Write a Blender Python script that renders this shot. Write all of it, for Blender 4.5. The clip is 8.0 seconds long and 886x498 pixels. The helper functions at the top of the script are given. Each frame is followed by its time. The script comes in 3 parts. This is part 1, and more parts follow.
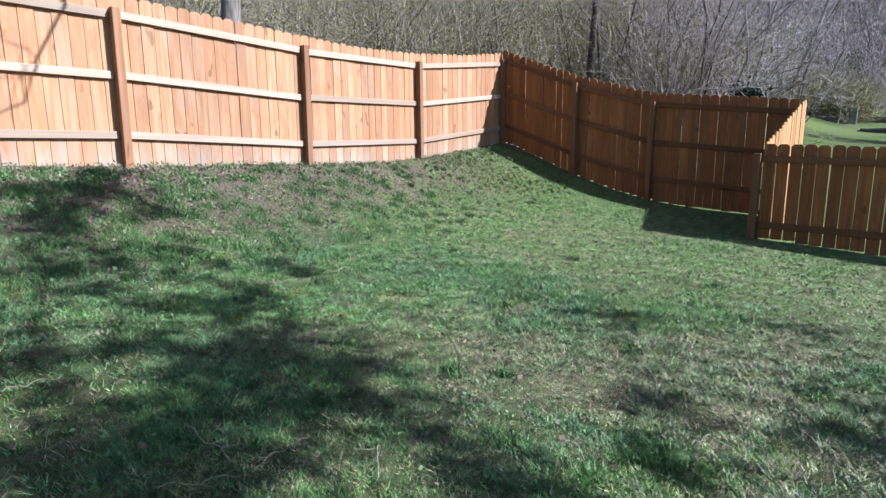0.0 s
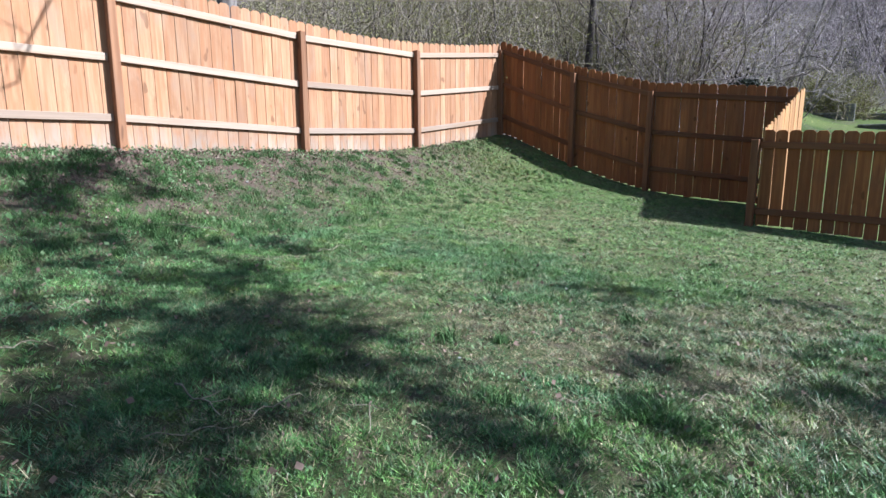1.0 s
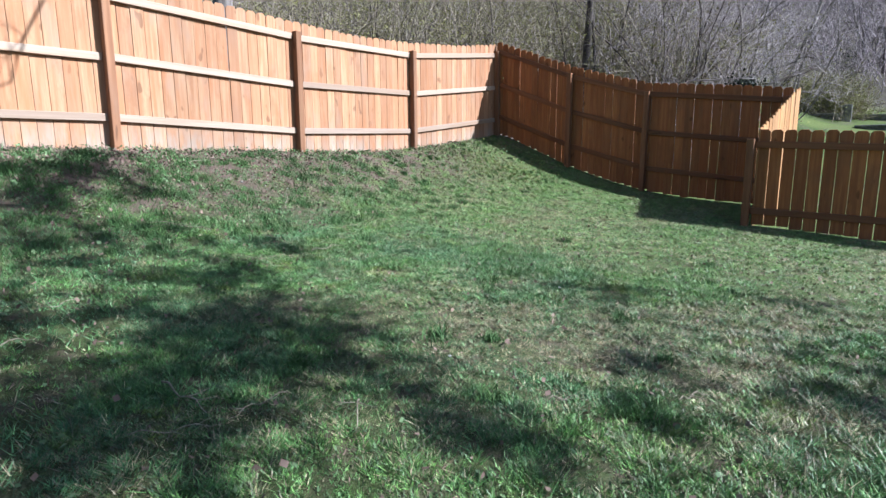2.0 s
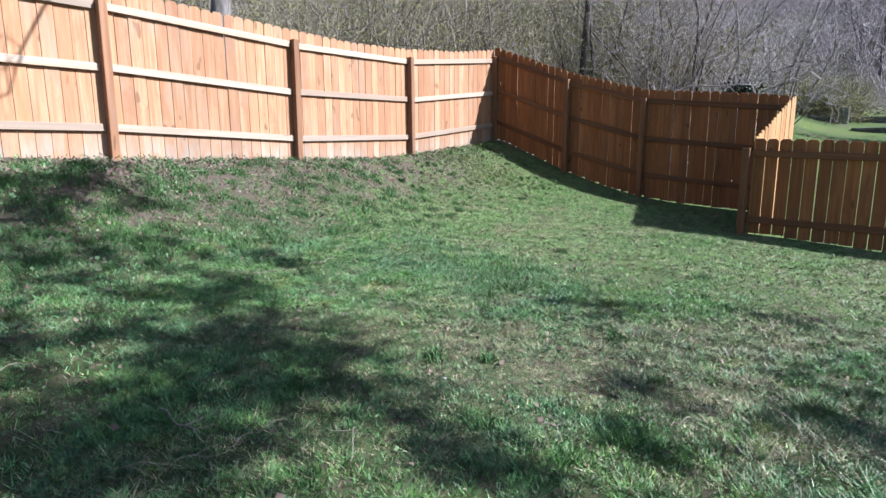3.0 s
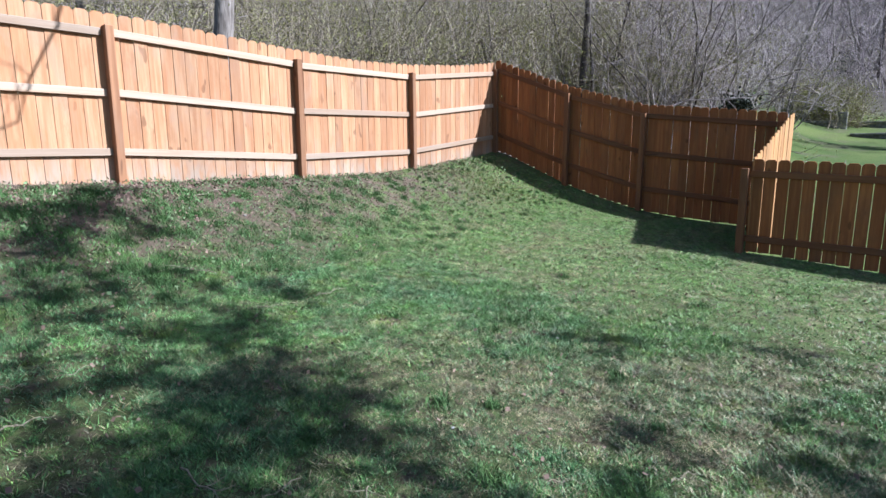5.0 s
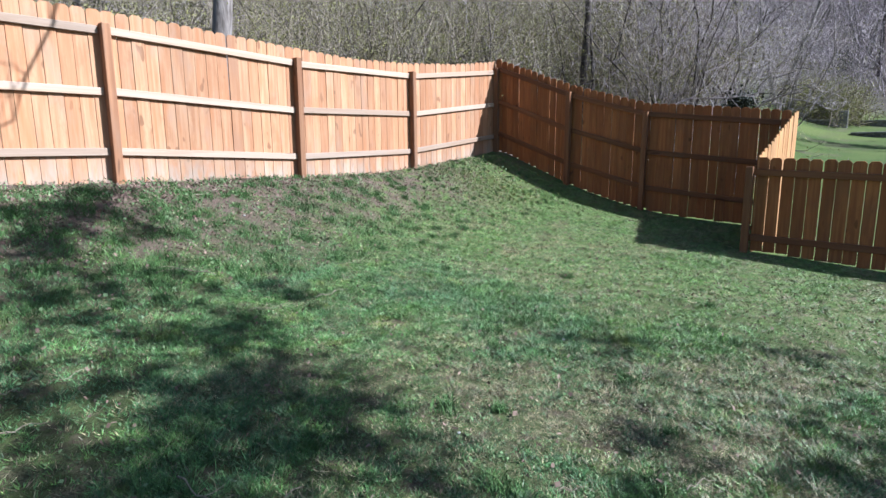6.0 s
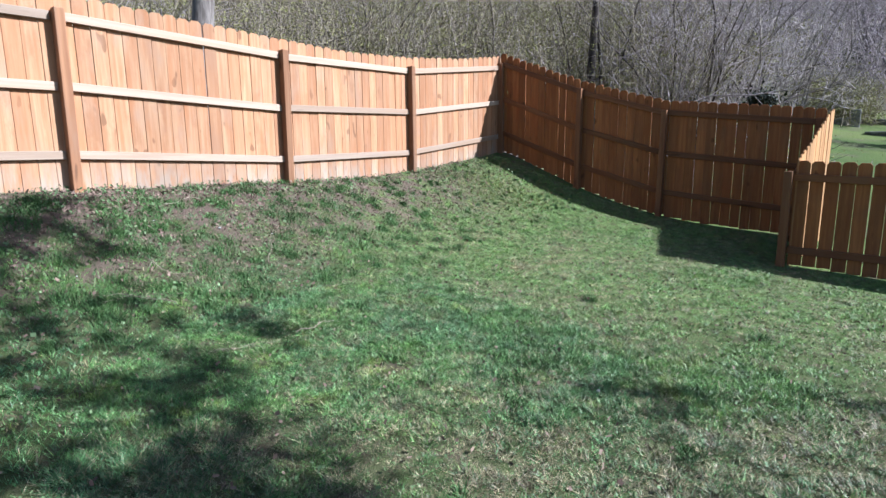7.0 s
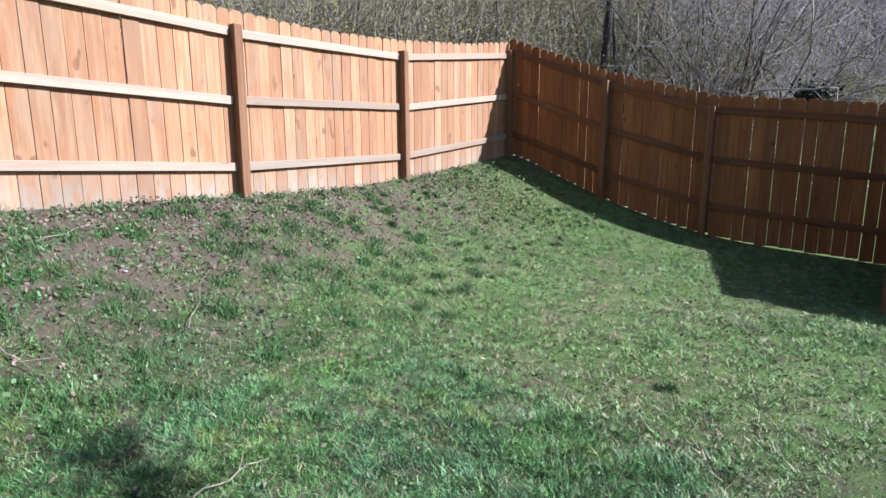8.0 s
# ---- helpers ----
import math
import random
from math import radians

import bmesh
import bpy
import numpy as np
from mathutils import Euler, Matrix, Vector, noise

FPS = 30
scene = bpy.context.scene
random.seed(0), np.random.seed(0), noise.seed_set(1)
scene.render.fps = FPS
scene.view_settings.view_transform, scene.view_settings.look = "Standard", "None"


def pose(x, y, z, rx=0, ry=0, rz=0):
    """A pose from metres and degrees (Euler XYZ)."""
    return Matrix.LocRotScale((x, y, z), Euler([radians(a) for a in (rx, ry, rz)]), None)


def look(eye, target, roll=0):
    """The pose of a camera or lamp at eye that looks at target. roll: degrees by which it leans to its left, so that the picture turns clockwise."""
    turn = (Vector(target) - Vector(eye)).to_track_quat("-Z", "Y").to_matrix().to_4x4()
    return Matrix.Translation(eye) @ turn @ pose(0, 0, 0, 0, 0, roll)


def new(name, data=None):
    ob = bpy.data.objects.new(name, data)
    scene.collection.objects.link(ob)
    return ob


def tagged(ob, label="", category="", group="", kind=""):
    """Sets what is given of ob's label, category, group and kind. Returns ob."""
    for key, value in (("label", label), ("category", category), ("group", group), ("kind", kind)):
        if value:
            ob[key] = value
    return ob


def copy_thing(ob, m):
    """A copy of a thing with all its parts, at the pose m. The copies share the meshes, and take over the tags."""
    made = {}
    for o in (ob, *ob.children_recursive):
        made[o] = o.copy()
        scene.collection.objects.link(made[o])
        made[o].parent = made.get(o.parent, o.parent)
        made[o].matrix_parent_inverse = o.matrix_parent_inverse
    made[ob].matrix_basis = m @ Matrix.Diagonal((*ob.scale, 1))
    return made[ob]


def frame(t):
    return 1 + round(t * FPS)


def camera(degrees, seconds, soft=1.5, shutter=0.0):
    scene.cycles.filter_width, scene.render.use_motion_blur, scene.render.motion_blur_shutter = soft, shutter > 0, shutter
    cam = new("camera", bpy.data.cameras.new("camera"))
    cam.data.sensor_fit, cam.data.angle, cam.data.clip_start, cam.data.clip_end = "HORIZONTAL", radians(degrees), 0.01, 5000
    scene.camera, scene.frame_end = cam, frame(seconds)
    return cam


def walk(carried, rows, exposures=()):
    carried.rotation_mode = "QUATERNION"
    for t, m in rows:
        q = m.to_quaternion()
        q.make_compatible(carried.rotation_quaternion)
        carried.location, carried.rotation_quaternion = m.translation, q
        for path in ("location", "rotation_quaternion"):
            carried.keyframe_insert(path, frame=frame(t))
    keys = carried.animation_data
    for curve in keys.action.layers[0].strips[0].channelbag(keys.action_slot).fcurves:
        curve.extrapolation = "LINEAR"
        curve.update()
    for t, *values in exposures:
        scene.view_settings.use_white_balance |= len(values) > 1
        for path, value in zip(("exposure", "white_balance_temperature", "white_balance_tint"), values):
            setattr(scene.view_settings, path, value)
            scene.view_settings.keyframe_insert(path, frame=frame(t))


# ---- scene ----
cam = camera(77.5, 8.0, soft=1.5)
PATH = [
    (0, (-0.039, 0.491, 1.491), (-1.224, 2.066, 1.151), -0.4),
    (0.5, (-0.035, 0.493, 1.389), (-1.217, 2.07, 1.05), -0.3),
    (1, (-0.032, 0.508, 1.298), (-1.212, 2.087, 0.959), -0.3),
    (1.2, (-0.024, 0.516, 1.273), (-1.204, 2.095, 0.936), -0.3),
    (2.3, (0.001, 0.539, 1.288), (-1.174, 2.123, 0.953), -0.3),
    (2.5, (0.004, 0.539, 1.319), (-1.169, 2.123, 0.982), -0.2),
    (3, (0.017, 0.54, 1.403), (-1.155, 2.125, 1.066), -0.3),
    (3.5, (0.021, 0.537, 1.49), (-1.149, 2.124, 1.153), -0.3),
    (4, (0.016, 0.53, 1.584), (-1.153, 2.117, 1.246), -0.3),
    (4.5, (0.006, 0.504, 1.672), (-1.163, 2.091, 1.333), -0.3),
    (4.7, (0.007, 0.487, 1.699), (-1.162, 2.074, 1.358), -0.3),
    (5.8, (-0.026, 0.481, 1.679), (-1.195, 2.067, 1.337), -0.5),
    (6, (-0.067, 0.533, 1.677), (-1.235, 2.121, 1.336), -0.5),
    (6.5, (-0.268, 0.779, 1.707), (-1.435, 2.367, 1.367), -0.4),
    (7, (-0.573, 1.151, 1.726), (-1.737, 2.74, 1.381), -0.5),
    (7.5, (-1.034, 1.729, 1.74), (-2.196, 3.321, 1.399), -0.5),
    (8, (-1.649, 2.495, 1.834), (-2.792, 4.097, 1.476), -0.2),
]
walk(cam, [(t, look(eye, target, roll)) for t, eye, target, roll in PATH], exposures=[(0, 1.59, 5300, 8), (1, 1.58, 5300, 8), (3, 1.67, 5300, 8), (4.5, 1.60, 5300, 8), (6.5, 1.60, 5300, 8), (8, 1.52, 5300, 8)])

# ---- world, sun ----
SUN = Vector((1.06, 0.45, 0.90)).normalized()
world = bpy.data.worlds.new("sky")
scene.world = world
world.use_nodes = True
wn = world.node_tree
sky = wn.nodes.new("ShaderNodeTexSky")
sky.sky_type = 'NISHITA'
sky.sun_disc = False
sky.sun_elevation = math.asin(SUN.z)
sky.sun_rotation = math.atan2(SUN.x, SUN.y)
background = wn.nodes["Background"]
wn.links.new(sky.outputs[0], background.inputs[0])
background.inputs[1].default_value = 0.052
sun_data = bpy.data.lights.new("sun", 'SUN')
sun_data.energy = 5.0
sun_data.angle = radians(0.53)
sun_data.color = (1.0, 0.965, 0.92)
sun = new("sun", sun_data)
sun.matrix_world = look(SUN * 60, (0, 0, 0))


# ---- materials ----
PALETTE = 0.66  # the reflectance of all surfaces against the tones written below


class Nodes:
    """Short hand for building a node material."""

    def __init__(self, name, rough=0.8, spec=0.3):
        self.mat = bpy.data.materials.new(name)
        self.mat.use_nodes = True
        self.tree = self.mat.node_tree
        self.bsdf = self.tree.nodes["Principled BSDF"]
        self.bsdf.inputs["Roughness"].default_value = rough
        self.bsdf.inputs["Specular IOR Level"].default_value = spec

    def put(self, kind, **values):
        n = self.tree.nodes.new(kind)
        for key, value in values.items():
            if key in n.inputs:
                self.feed(n.inputs[key], value)
        return n

    def feed(self, socket, value):
        if isinstance(value, bpy.types.NodeSocket):
            self.tree.links.new(value, socket)
        else:
            socket.default_value = value

    def coords(self, which="Object"):
        return self.tree.nodes.new("ShaderNodeTexCoord").outputs[which]

    def place(self):
        return self.tree.nodes.new("ShaderNodeNewGeometry").outputs["Position"]

    def island(self):
        return self.tree.nodes.new("ShaderNodeNewGeometry").outputs["Random Per Island"]

    def chance(self):
        return self.tree.nodes.new("ShaderNodeObjectInfo").outputs["Random"]

    def noise(self, vector, scale, detail=4.0, rough=0.55, stretch=None, offset=None):
        if stretch or offset is not None:
            m = self.put("ShaderNodeMapping", Vector=vector)
            if stretch:
                m.inputs["Scale"].default_value = stretch
            if offset is not None:
                c = self.put("ShaderNodeCombineXYZ", X=self.maths('MULTIPLY', offset, 37.0), Y=self.maths('MULTIPLY', offset, 91.0), Z=self.maths('MULTIPLY', offset, 53.0))
                self.feed(m.inputs["Location"], c.outputs[0])
            vector = m.outputs[0]
        return self.put("ShaderNodeTexNoise", Vector=vector, Scale=scale, Detail=detail, Roughness=rough).outputs["Fac"]

    def maths(self, op, a, b=0.5, c=0.5):
        n = self.tree.nodes.new("ShaderNodeMath")
        n.operation = op
        for socket, value in zip(n.inputs, (a, b, c)):
            self.feed(socket, value)
        return n.outputs[0]

    def span(self, value, a, b, to0=0.0, to1=1.0):
        n = self.put("ShaderNodeMapRange", **{"Value": value, "From Min": a, "From Max": b, "To Min": to0, "To Max": to1})
        n.interpolation_type = 'SMOOTHSTEP'
        return n.outputs[0]

    def mix(self, fac, a, b, blend='MIX'):
        n = self.tree.nodes.new("ShaderNodeMix")
        n.data_type, n.blend_type = 'RGBA', blend
        self.feed(n.inputs[0], fac)
        self.feed(n.inputs[6], (*a, 1) if isinstance(a, tuple) else a)
        self.feed(n.inputs[7], (*b, 1) if isinstance(b, tuple) else b)
        return n.outputs[2]

    def tint(self, value, rgb):
        """Scales a colour by a number."""
        n = self.tree.nodes.new("ShaderNodeVectorMath")
        n.operation = 'SCALE'
        self.feed(n.inputs[0], rgb)
        self.feed(n.inputs["Scale"], value)
        return n.outputs[0]

    def done(self, colour, bump=None, strength=0.3, distance=0.01):
        self.feed(self.bsdf.inputs["Base Color"], self.tint(PALETTE, colour))
        if bump is not None:
            b = self.put("ShaderNodeBump", Strength=strength, Distance=distance, Height=bump)
            self.feed(self.bsdf.inputs["Normal"], b.outputs[0])
        return self.mat


def wood_material(name, light, dark, grey, weathered, along="z", rough=0.75):
    """Stained softwood boards with grain, knots and greyed wear; grain runs along the named axis."""
    n = Nodes(name, rough, 0.25)
    v, chance = n.coords(), n.chance()
    thin = {"z": (1, 1, 0.05), "x": (0.05, 1, 1)}[along]
    grain = n.noise(v, 130, 5, 0.6, thin, chance)
    bands = n.noise(v, 26, 3, 0.5, thin, chance)
    blot = n.noise(v, 3.2, 4, 0.6, (1, 1, 0.5), chance)
    knots = n.noise(v, 11, 1, 0.4, (1, 1, 0.42) if along == "z" else (0.42, 1, 1), chance)
    colour = n.mix(n.span(bands, 0.3, 0.72), dark, light)
    colour = n.mix(n.span(grain, 0.35, 0.7, 0.0, 0.25), colour, tuple(c * 0.62 for c in dark))
    colour = n.mix(n.span(knots, 0.70, 0.76, 0.0, 0.7), colour, tuple(c * 0.4 for c in dark))
    colour = n.mix(n.span(blot, 0.47, 0.68, 0.0, 0.6), colour, tuple(0.45 * a + 0.5 * b for a, b in zip(grey, dark)))
    # streaks where the stain has stayed strong, and rough pale scuffs
    streak = n.noise(v, 6.0, 4, 0.65, (1, 1, 0.16) if along == "z" else (0.16, 1, 1), chance)
    colour = n.mix(n.span(streak, 0.50, 0.68, 0.0, 0.6), colour, tuple(c * f for c, f in zip(dark, (1.0, 0.86, 0.72))))
    scuff = n.noise(v, 22, 5, 0.7, (1, 1, 0.3) if along == "z" else (0.3, 1, 1), chance)
    colour = n.mix(n.span(scuff, 0.62, 0.76, 0.0, 0.4), colour, tuple(min(c * 1.2, 0.8) for c in light))
    grime = n.noise(v, 4.5, 5, 0.72, (1, 1, 0.4) if along == "z" else (0.4, 1, 1), chance)
    colour = n.mix(n.span(grime, 0.52, 0.68, 0.0, 0.55), colour, tuple(c * 0.8 for c in dark))
    wear = n.put("ShaderNodeSeparateXYZ", Vector=v).outputs["Z"]
    if weathered:
        low = n.maths('MULTIPLY', n.span(wear, 0.42, 0.02), n.span(n.noise(v, 14, 4, 0.6, (1, 1, 0.25), chance), 0.3, 0.62))
        colour = n.mix(n.maths('MULTIPLY', low, 0.85), colour, grey)
    other = n.maths('FRACT', n.maths('MULTIPLY', chance, 7.7))
    colour = n.mix(n.span(other, 0.45, 1.0, 0.0, 0.5), colour, n.mix(bands, tuple(c * f for c, f in zip(dark, (0.95, 0.82, 0.7))), dark))
    colour = n.tint(n.span(chance, 0.0, 1.0, 0.82, 1.12), colour)
    return n.done(colour, grain, 0.35, 0.004)


M_PICKET = wood_material("pale_cedar_picket", (0.58, 0.335, 0.185), (0.455, 0.214, 0.103), (0.43, 0.345, 0.275), True)
# back and low fences: the same cedar, shade put into a darker, redder colour
M_SHADED_PICKET = wood_material("shaded_cedar_picket", (0.48, 0.195, 0.063), (0.32, 0.115, 0.037), (0.26, 0.145, 0.08), False)
M_SHADED_RAIL = wood_material("shaded_cedar_rail", (0.28, 0.118, 0.05), (0.19, 0.075, 0.03), (0.21, 0.13, 0.08), False, along="x")
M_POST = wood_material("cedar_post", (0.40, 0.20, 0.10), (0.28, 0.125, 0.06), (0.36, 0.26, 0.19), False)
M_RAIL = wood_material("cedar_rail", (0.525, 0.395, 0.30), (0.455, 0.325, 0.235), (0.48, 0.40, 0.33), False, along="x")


def ground_material():
    """Thatch, soil and dry grass on the lawn; leaf litter under the woods."""
    n = Nodes("turf", 0.95, 0.1)
    p = n.place()
    fine = n.noise(p, 90, 5, 0.65)
    mid = n.noise(p, 14, 4, 0.6)
    patch = n.noise(p, 1.6, 4, 0.6)
    broad = n.noise(p, 0.35, 3, 0.5)
    soil = n.mix(fine, (0.055, 0.038, 0.026), (0.16, 0.12, 0.085))
    thatch = n.mix(n.span(fine, 0.35, 0.65), (0.055, 0.043, 0.024), (0.30, 0.25, 0.15))
    blade = n.noise(p, 230, 4, 0.7)
    green = n.mix(n.span(n.mix(0.6, mid, blade), 0.38, 0.62), (0.016, 0.028, 0.009), (0.085, 0.115, 0.036))
    green = n.mix(n.span(n.noise(p, 320, 3, 0.7), 0.55, 0.66, 0.0, 0.7), green, (0.25, 0.21, 0.125))
    green = n.mix(n.span(n.put("ShaderNodeSeparateXYZ", Vector=p).outputs["Y"], 4.5, 7.0), green, n.mix(blade, (0.05, 0.095, 0.02), (0.17, 0.24, 0.07)))
    lawn = n.mix(n.maths('MULTIPLY', n.span(patch, 0.42, 0.66, 0.12, 0.7), n.span(n.noise(p, 8, 4, 0.65), 0.35, 0.65)), green, thatch)
    lawn = n.mix(n.span(n.noise(p, 6.5, 4, 0.65), 0.52, 0.66, 0.0, 0.8), lawn, soil)
    field = n.mix(n.span(broad, 0.3, 0.7), (0.06, 0.098, 0.022), (0.12, 0.15, 0.04))
    field = n.mix(n.span(mid, 0.45, 0.75, 0.0, 0.5), field, (0.15, 0.14, 0.07))
    field = n.mix(n.span(n.noise(p, 0.8, 4, 0.65), 0.5, 0.68, 0.0, 0.7), field, (0.12, 0.105, 0.065))
    xyz = n.put("ShaderNodeSeparateXYZ", Vector=p)
    x, y = xyz.outputs["X"], xyz.outputs["Y"]
    litter = n.mix(mid, (0.045, 0.035, 0.03), (0.17, 0.14, 0.115))
    litter = n.mix(n.maths('MULTIPLY', n.span(patch, 0.44, 0.6, 0.0, 0.8), n.span(y, 38.0, 30.0, 0.15, 1.0)), litter, (0.13, 0.15, 0.05))
    wobble = n.maths('MULTIPLY', n.noise(p, 0.3, 3), 5.0)
    # the bank below the uphill fence is half bare
    bank = n.maths('MULTIPLY', n.maths('MULTIPLY', n.span(x, -4.4, -5.7), n.span(y, 10.0, 8.0, 0.15, 1.0)), n.span(n.noise(p, 5, 4, 0.6), 0.36, 0.56, 0.0, 0.9))
    lawn = n.mix(bank, lawn, n.mix(fine, (0.058, 0.04, 0.034), (0.21, 0.142, 0.115)))
    out_back = n.span(y, 11.0, 11.2)
    inside = n.mix(out_back, lawn, field)
    woods = n.maths('MAXIMUM', n.span(n.maths('ADD', n.maths('ADD', x, n.maths('MULTIPLY', y, 0.11)), wobble), 0.9, -0.4), n.span(n.maths('ADD', y, wobble), 38.0, 42.0))
    woods = n.maths('MULTIPLY', woods, n.maths('MAXIMUM', out_back, n.span(x, -6.9, -7.3)))
    colour = n.mix(woods, inside, litter)
    return n.done(colour, n.mix(0.5, fine, mid), 0.6, 0.03)


def blade_material():
    """Blades from fresh to cool green, turning to straw where the turf is dry."""
    n = Nodes("grass_blade", 0.5, 0.4)
    p, r = n.place(), n.island()
    turf = n.tree.nodes.new("ShaderNodeAttribute")
    turf.attribute_name = "dry"
    dry = turf.outputs["Fac"]
    fresh = n.mix(r, (0.080, 0.185, 0.034), (0.230, 0.405, 0.090))
    cool = n.mix(r, (0.055, 0.150, 0.050), (0.180, 0.335, 0.120))
    straw = n.mix(r, (0.23, 0.18, 0.092), (0.51, 0.425, 0.25))
    brown = n.mix(r, (0.10, 0.07, 0.045), (0.27, 0.195, 0.125))
    colour = n.mix(n.span(n.noise(p, 0.9, 3, 0.6), 0.35, 0.65), fresh, cool)
    colour = n.mix(n.span(n.noise(p, 3.3, 3, 0.6), 0.56, 0.68, 0.0, 0.75), colour, n.mix(r, (0.13, 0.19, 0.02), (0.29, 0.35, 0.07)))
    # denser young growth on the upper lawn
    along = n.put("ShaderNodeSeparateXYZ", Vector=p).outputs["Y"]
    colour = n.mix(n.span(n.maths('ADD', along, n.maths('MULTIPLY', n.noise(p, 1.1, 3, 0.6), 2.0)), 5.2, 7.6, 0.0, 0.85), colour, n.mix(r, (0.13, 0.235, 0.05), (0.29, 0.455, 0.125)))
    pick = n.maths('LESS_THAN', n.maths('FRACT', n.maths('MULTIPLY', r, 17.3)), dry)
    colour = n.mix(pick, colour, straw)
    # worn spots where the blades are brown
    worn = n.maths('MULTIPLY', n.span(n.noise(p, 5.2, 4, 0.7), 0.58, 0.68), n.span(dry, 0.15, 0.5, 0.25, 0.8))
    colour = n.mix(worn, colour, brown)
    colour = n.tint(n.span(n.noise(p, 11, 4, 0.65), 0.34, 0.66, 0.6, 1.36), colour)
    tuft = n.tree.nodes.new("ShaderNodeAttribute")
    tuft.attribute_name = "tone"
    colour = n.tint(tuft.outputs["Fac"], colour)
    return n.done(colour)


def simple_material(name, a, b, scale, rough=0.85, stretch=None, islands=False, bump=0.4, distance=0.01):
    n = Nodes(name, rough, 0.2)
    p = n.coords()
    grain = n.noise(p, scale, 5, 0.6, stretch)
    fac = n.maths('MULTIPLY', n.maths('ADD', grain, n.island()), 0.5) if islands else n.span(grain, 0.3, 0.7)
    colour = n.mix(fac, a, b)
    colour = n.tint(n.span(n.noise(p, scale * 0.12, 3), 0.3, 0.7, 0.8, 1.15), colour)
    return n.done(colour, grain, bump, distance)


M_GROUND = ground_material()
M_BLADE = blade_material()
M_BARK = simple_material("grey_bark", (0.14, 0.115, 0.10), (0.36, 0.31, 0.28), 18, 0.9, (1, 1, 0.15), bump=0.8, distance=0.02)
M_DARK_BARK = simple_material("dark_bark", (0.045, 0.036, 0.032), (0.15, 0.12, 0.105), 18, 0.9, (1, 1, 0.15), bump=0.8, distance=0.02)
M_TWIG = simple_material("grey_twigs", (0.11, 0.09, 0.09), (0.74, 0.63, 0.62), 6, 0.85, islands=True)
M_HILL = simple_material("far_twigs", (0.085, 0.068, 0.074), (0.56, 0.465, 0.48), 6, 0.85, islands=True)
M_BRUSH = simple_material("brush_twigs", (0.075, 0.058, 0.045), (0.50, 0.41, 0.31), 6, 0.85, islands=True)
M_OLIVE = simple_material("olive_buds", (0.21, 0.20, 0.06), (0.41, 0.39, 0.14), 5, 0.8, islands=True)
M_BUD = simple_material("spring_leaves", (0.185, 0.20, 0.052), (0.31, 0.32, 0.105), 5, 0.7, islands=True)
M_EVERGREEN = simple_material("evergreen_leaves", (0.012, 0.018, 0.01), (0.045, 0.055, 0.03), 5, 0.6, islands=True)
M_LITTER = simple_material("dead_leaves", (0.10, 0.06, 0.05), (0.36, 0.25, 0.19), 9, 0.8, islands=True)
M_WEED = simple_material("weed_leaves", (0.055, 0.11, 0.035), (0.25, 0.33, 0.16), 9, 0.65, islands=True)
M_TUFT = simple_material("tuft_blades", (0.035, 0.09, 0.024), (0.13, 0.22, 0.065), 9, 0.6, islands=True)
M_STICK = simple_material("dry_stick", (0.21, 0.165, 0.115), (0.43, 0.365, 0.275), 40, 0.85)
M_STONE = simple_material("pale_concrete", (0.17, 0.155, 0.135), (0.36, 0.335, 0.30), 7, 0.9)
M_PEBBLE = simple_material("white_stone", (0.36, 0.34, 0.31), (0.58, 0.56, 0.53), 60, 0.7)


# ---- geometry helpers ----
def mesh_of(name, verts, faces, material, smooth=False):
    me = bpy.data.meshes.new(name)
    me.from_pydata(verts, [], faces)
    me.materials.append(material)
    if smooth:
        me.polygons.foreach_set("use_smooth", [True] * len(me.polygons))
    me.update()
    return me


def mesh_of_arrays(name, verts, loops, counts, material):
    """A large mesh from arrays: places, corner indices, corners of each face."""
    me = bpy.data.meshes.new(name)
    me.vertices.add(len(verts))
    me.vertices.foreach_set("co", np.asarray(verts, dtype=np.float32).ravel())
    counts = np.asarray(counts, dtype=np.int32)
    me.loops.add(len(loops))
    me.loops.foreach_set("vertex_index", np.asarray(loops, dtype=np.int32))
    me.polygons.add(len(counts))
    me.polygons.foreach_set("loop_start", np.concatenate(([0], np.cumsum(counts)[:-1])).astype(np.int32))
    me.polygons.foreach_set("loop_total", counts)
    me.materials.append(material)
    me.update(calc_edges=True)
    me.validate()
    return me


def part(name, me, parent, label="", m=None):
    ob = new(name, me)
    ob.parent = parent
    if m is not None:
        ob.matrix_basis = m
    return tagged(ob, label) if label else ob


def bevelled_box(sx, sy, sz, edge):
    """Verts and faces of a box with chamfered edges, standing on z = 0, centred in x and y."""
    bm = bmesh.new()
    bmesh.ops.create_cube(bm, size=1.0, matrix=Matrix.Translation((0, 0, sz / 2)) @ Matrix.Diagonal((sx, sy, sz, 1)))
    bmesh.ops.bevel(bm, geom=bm.edges[:], offset=edge, segments=1, affect='EDGES')
    return bm


def mesh_from_bm(name, bm, material):
    me = bpy.data.meshes.new(name)
    bm.to_mesh(me)
    bm.free()
    me.materials.append(material)
    return me


# ---- the lie of the land ----
def soft(u, s):
    return s * np.logaddexp(0, np.asarray(u) / s)


def height(x, y):
    """Ground height: a gentle lawn, a bank up to the side fence, a slope up to the far corner, fields and a wooded hill beyond."""
    x, y = np.asarray(x, float), np.asarray(y, float)
    xi, yi = np.clip(x, -7.3, 4.0), np.clip(y, -4.0, 11.4)
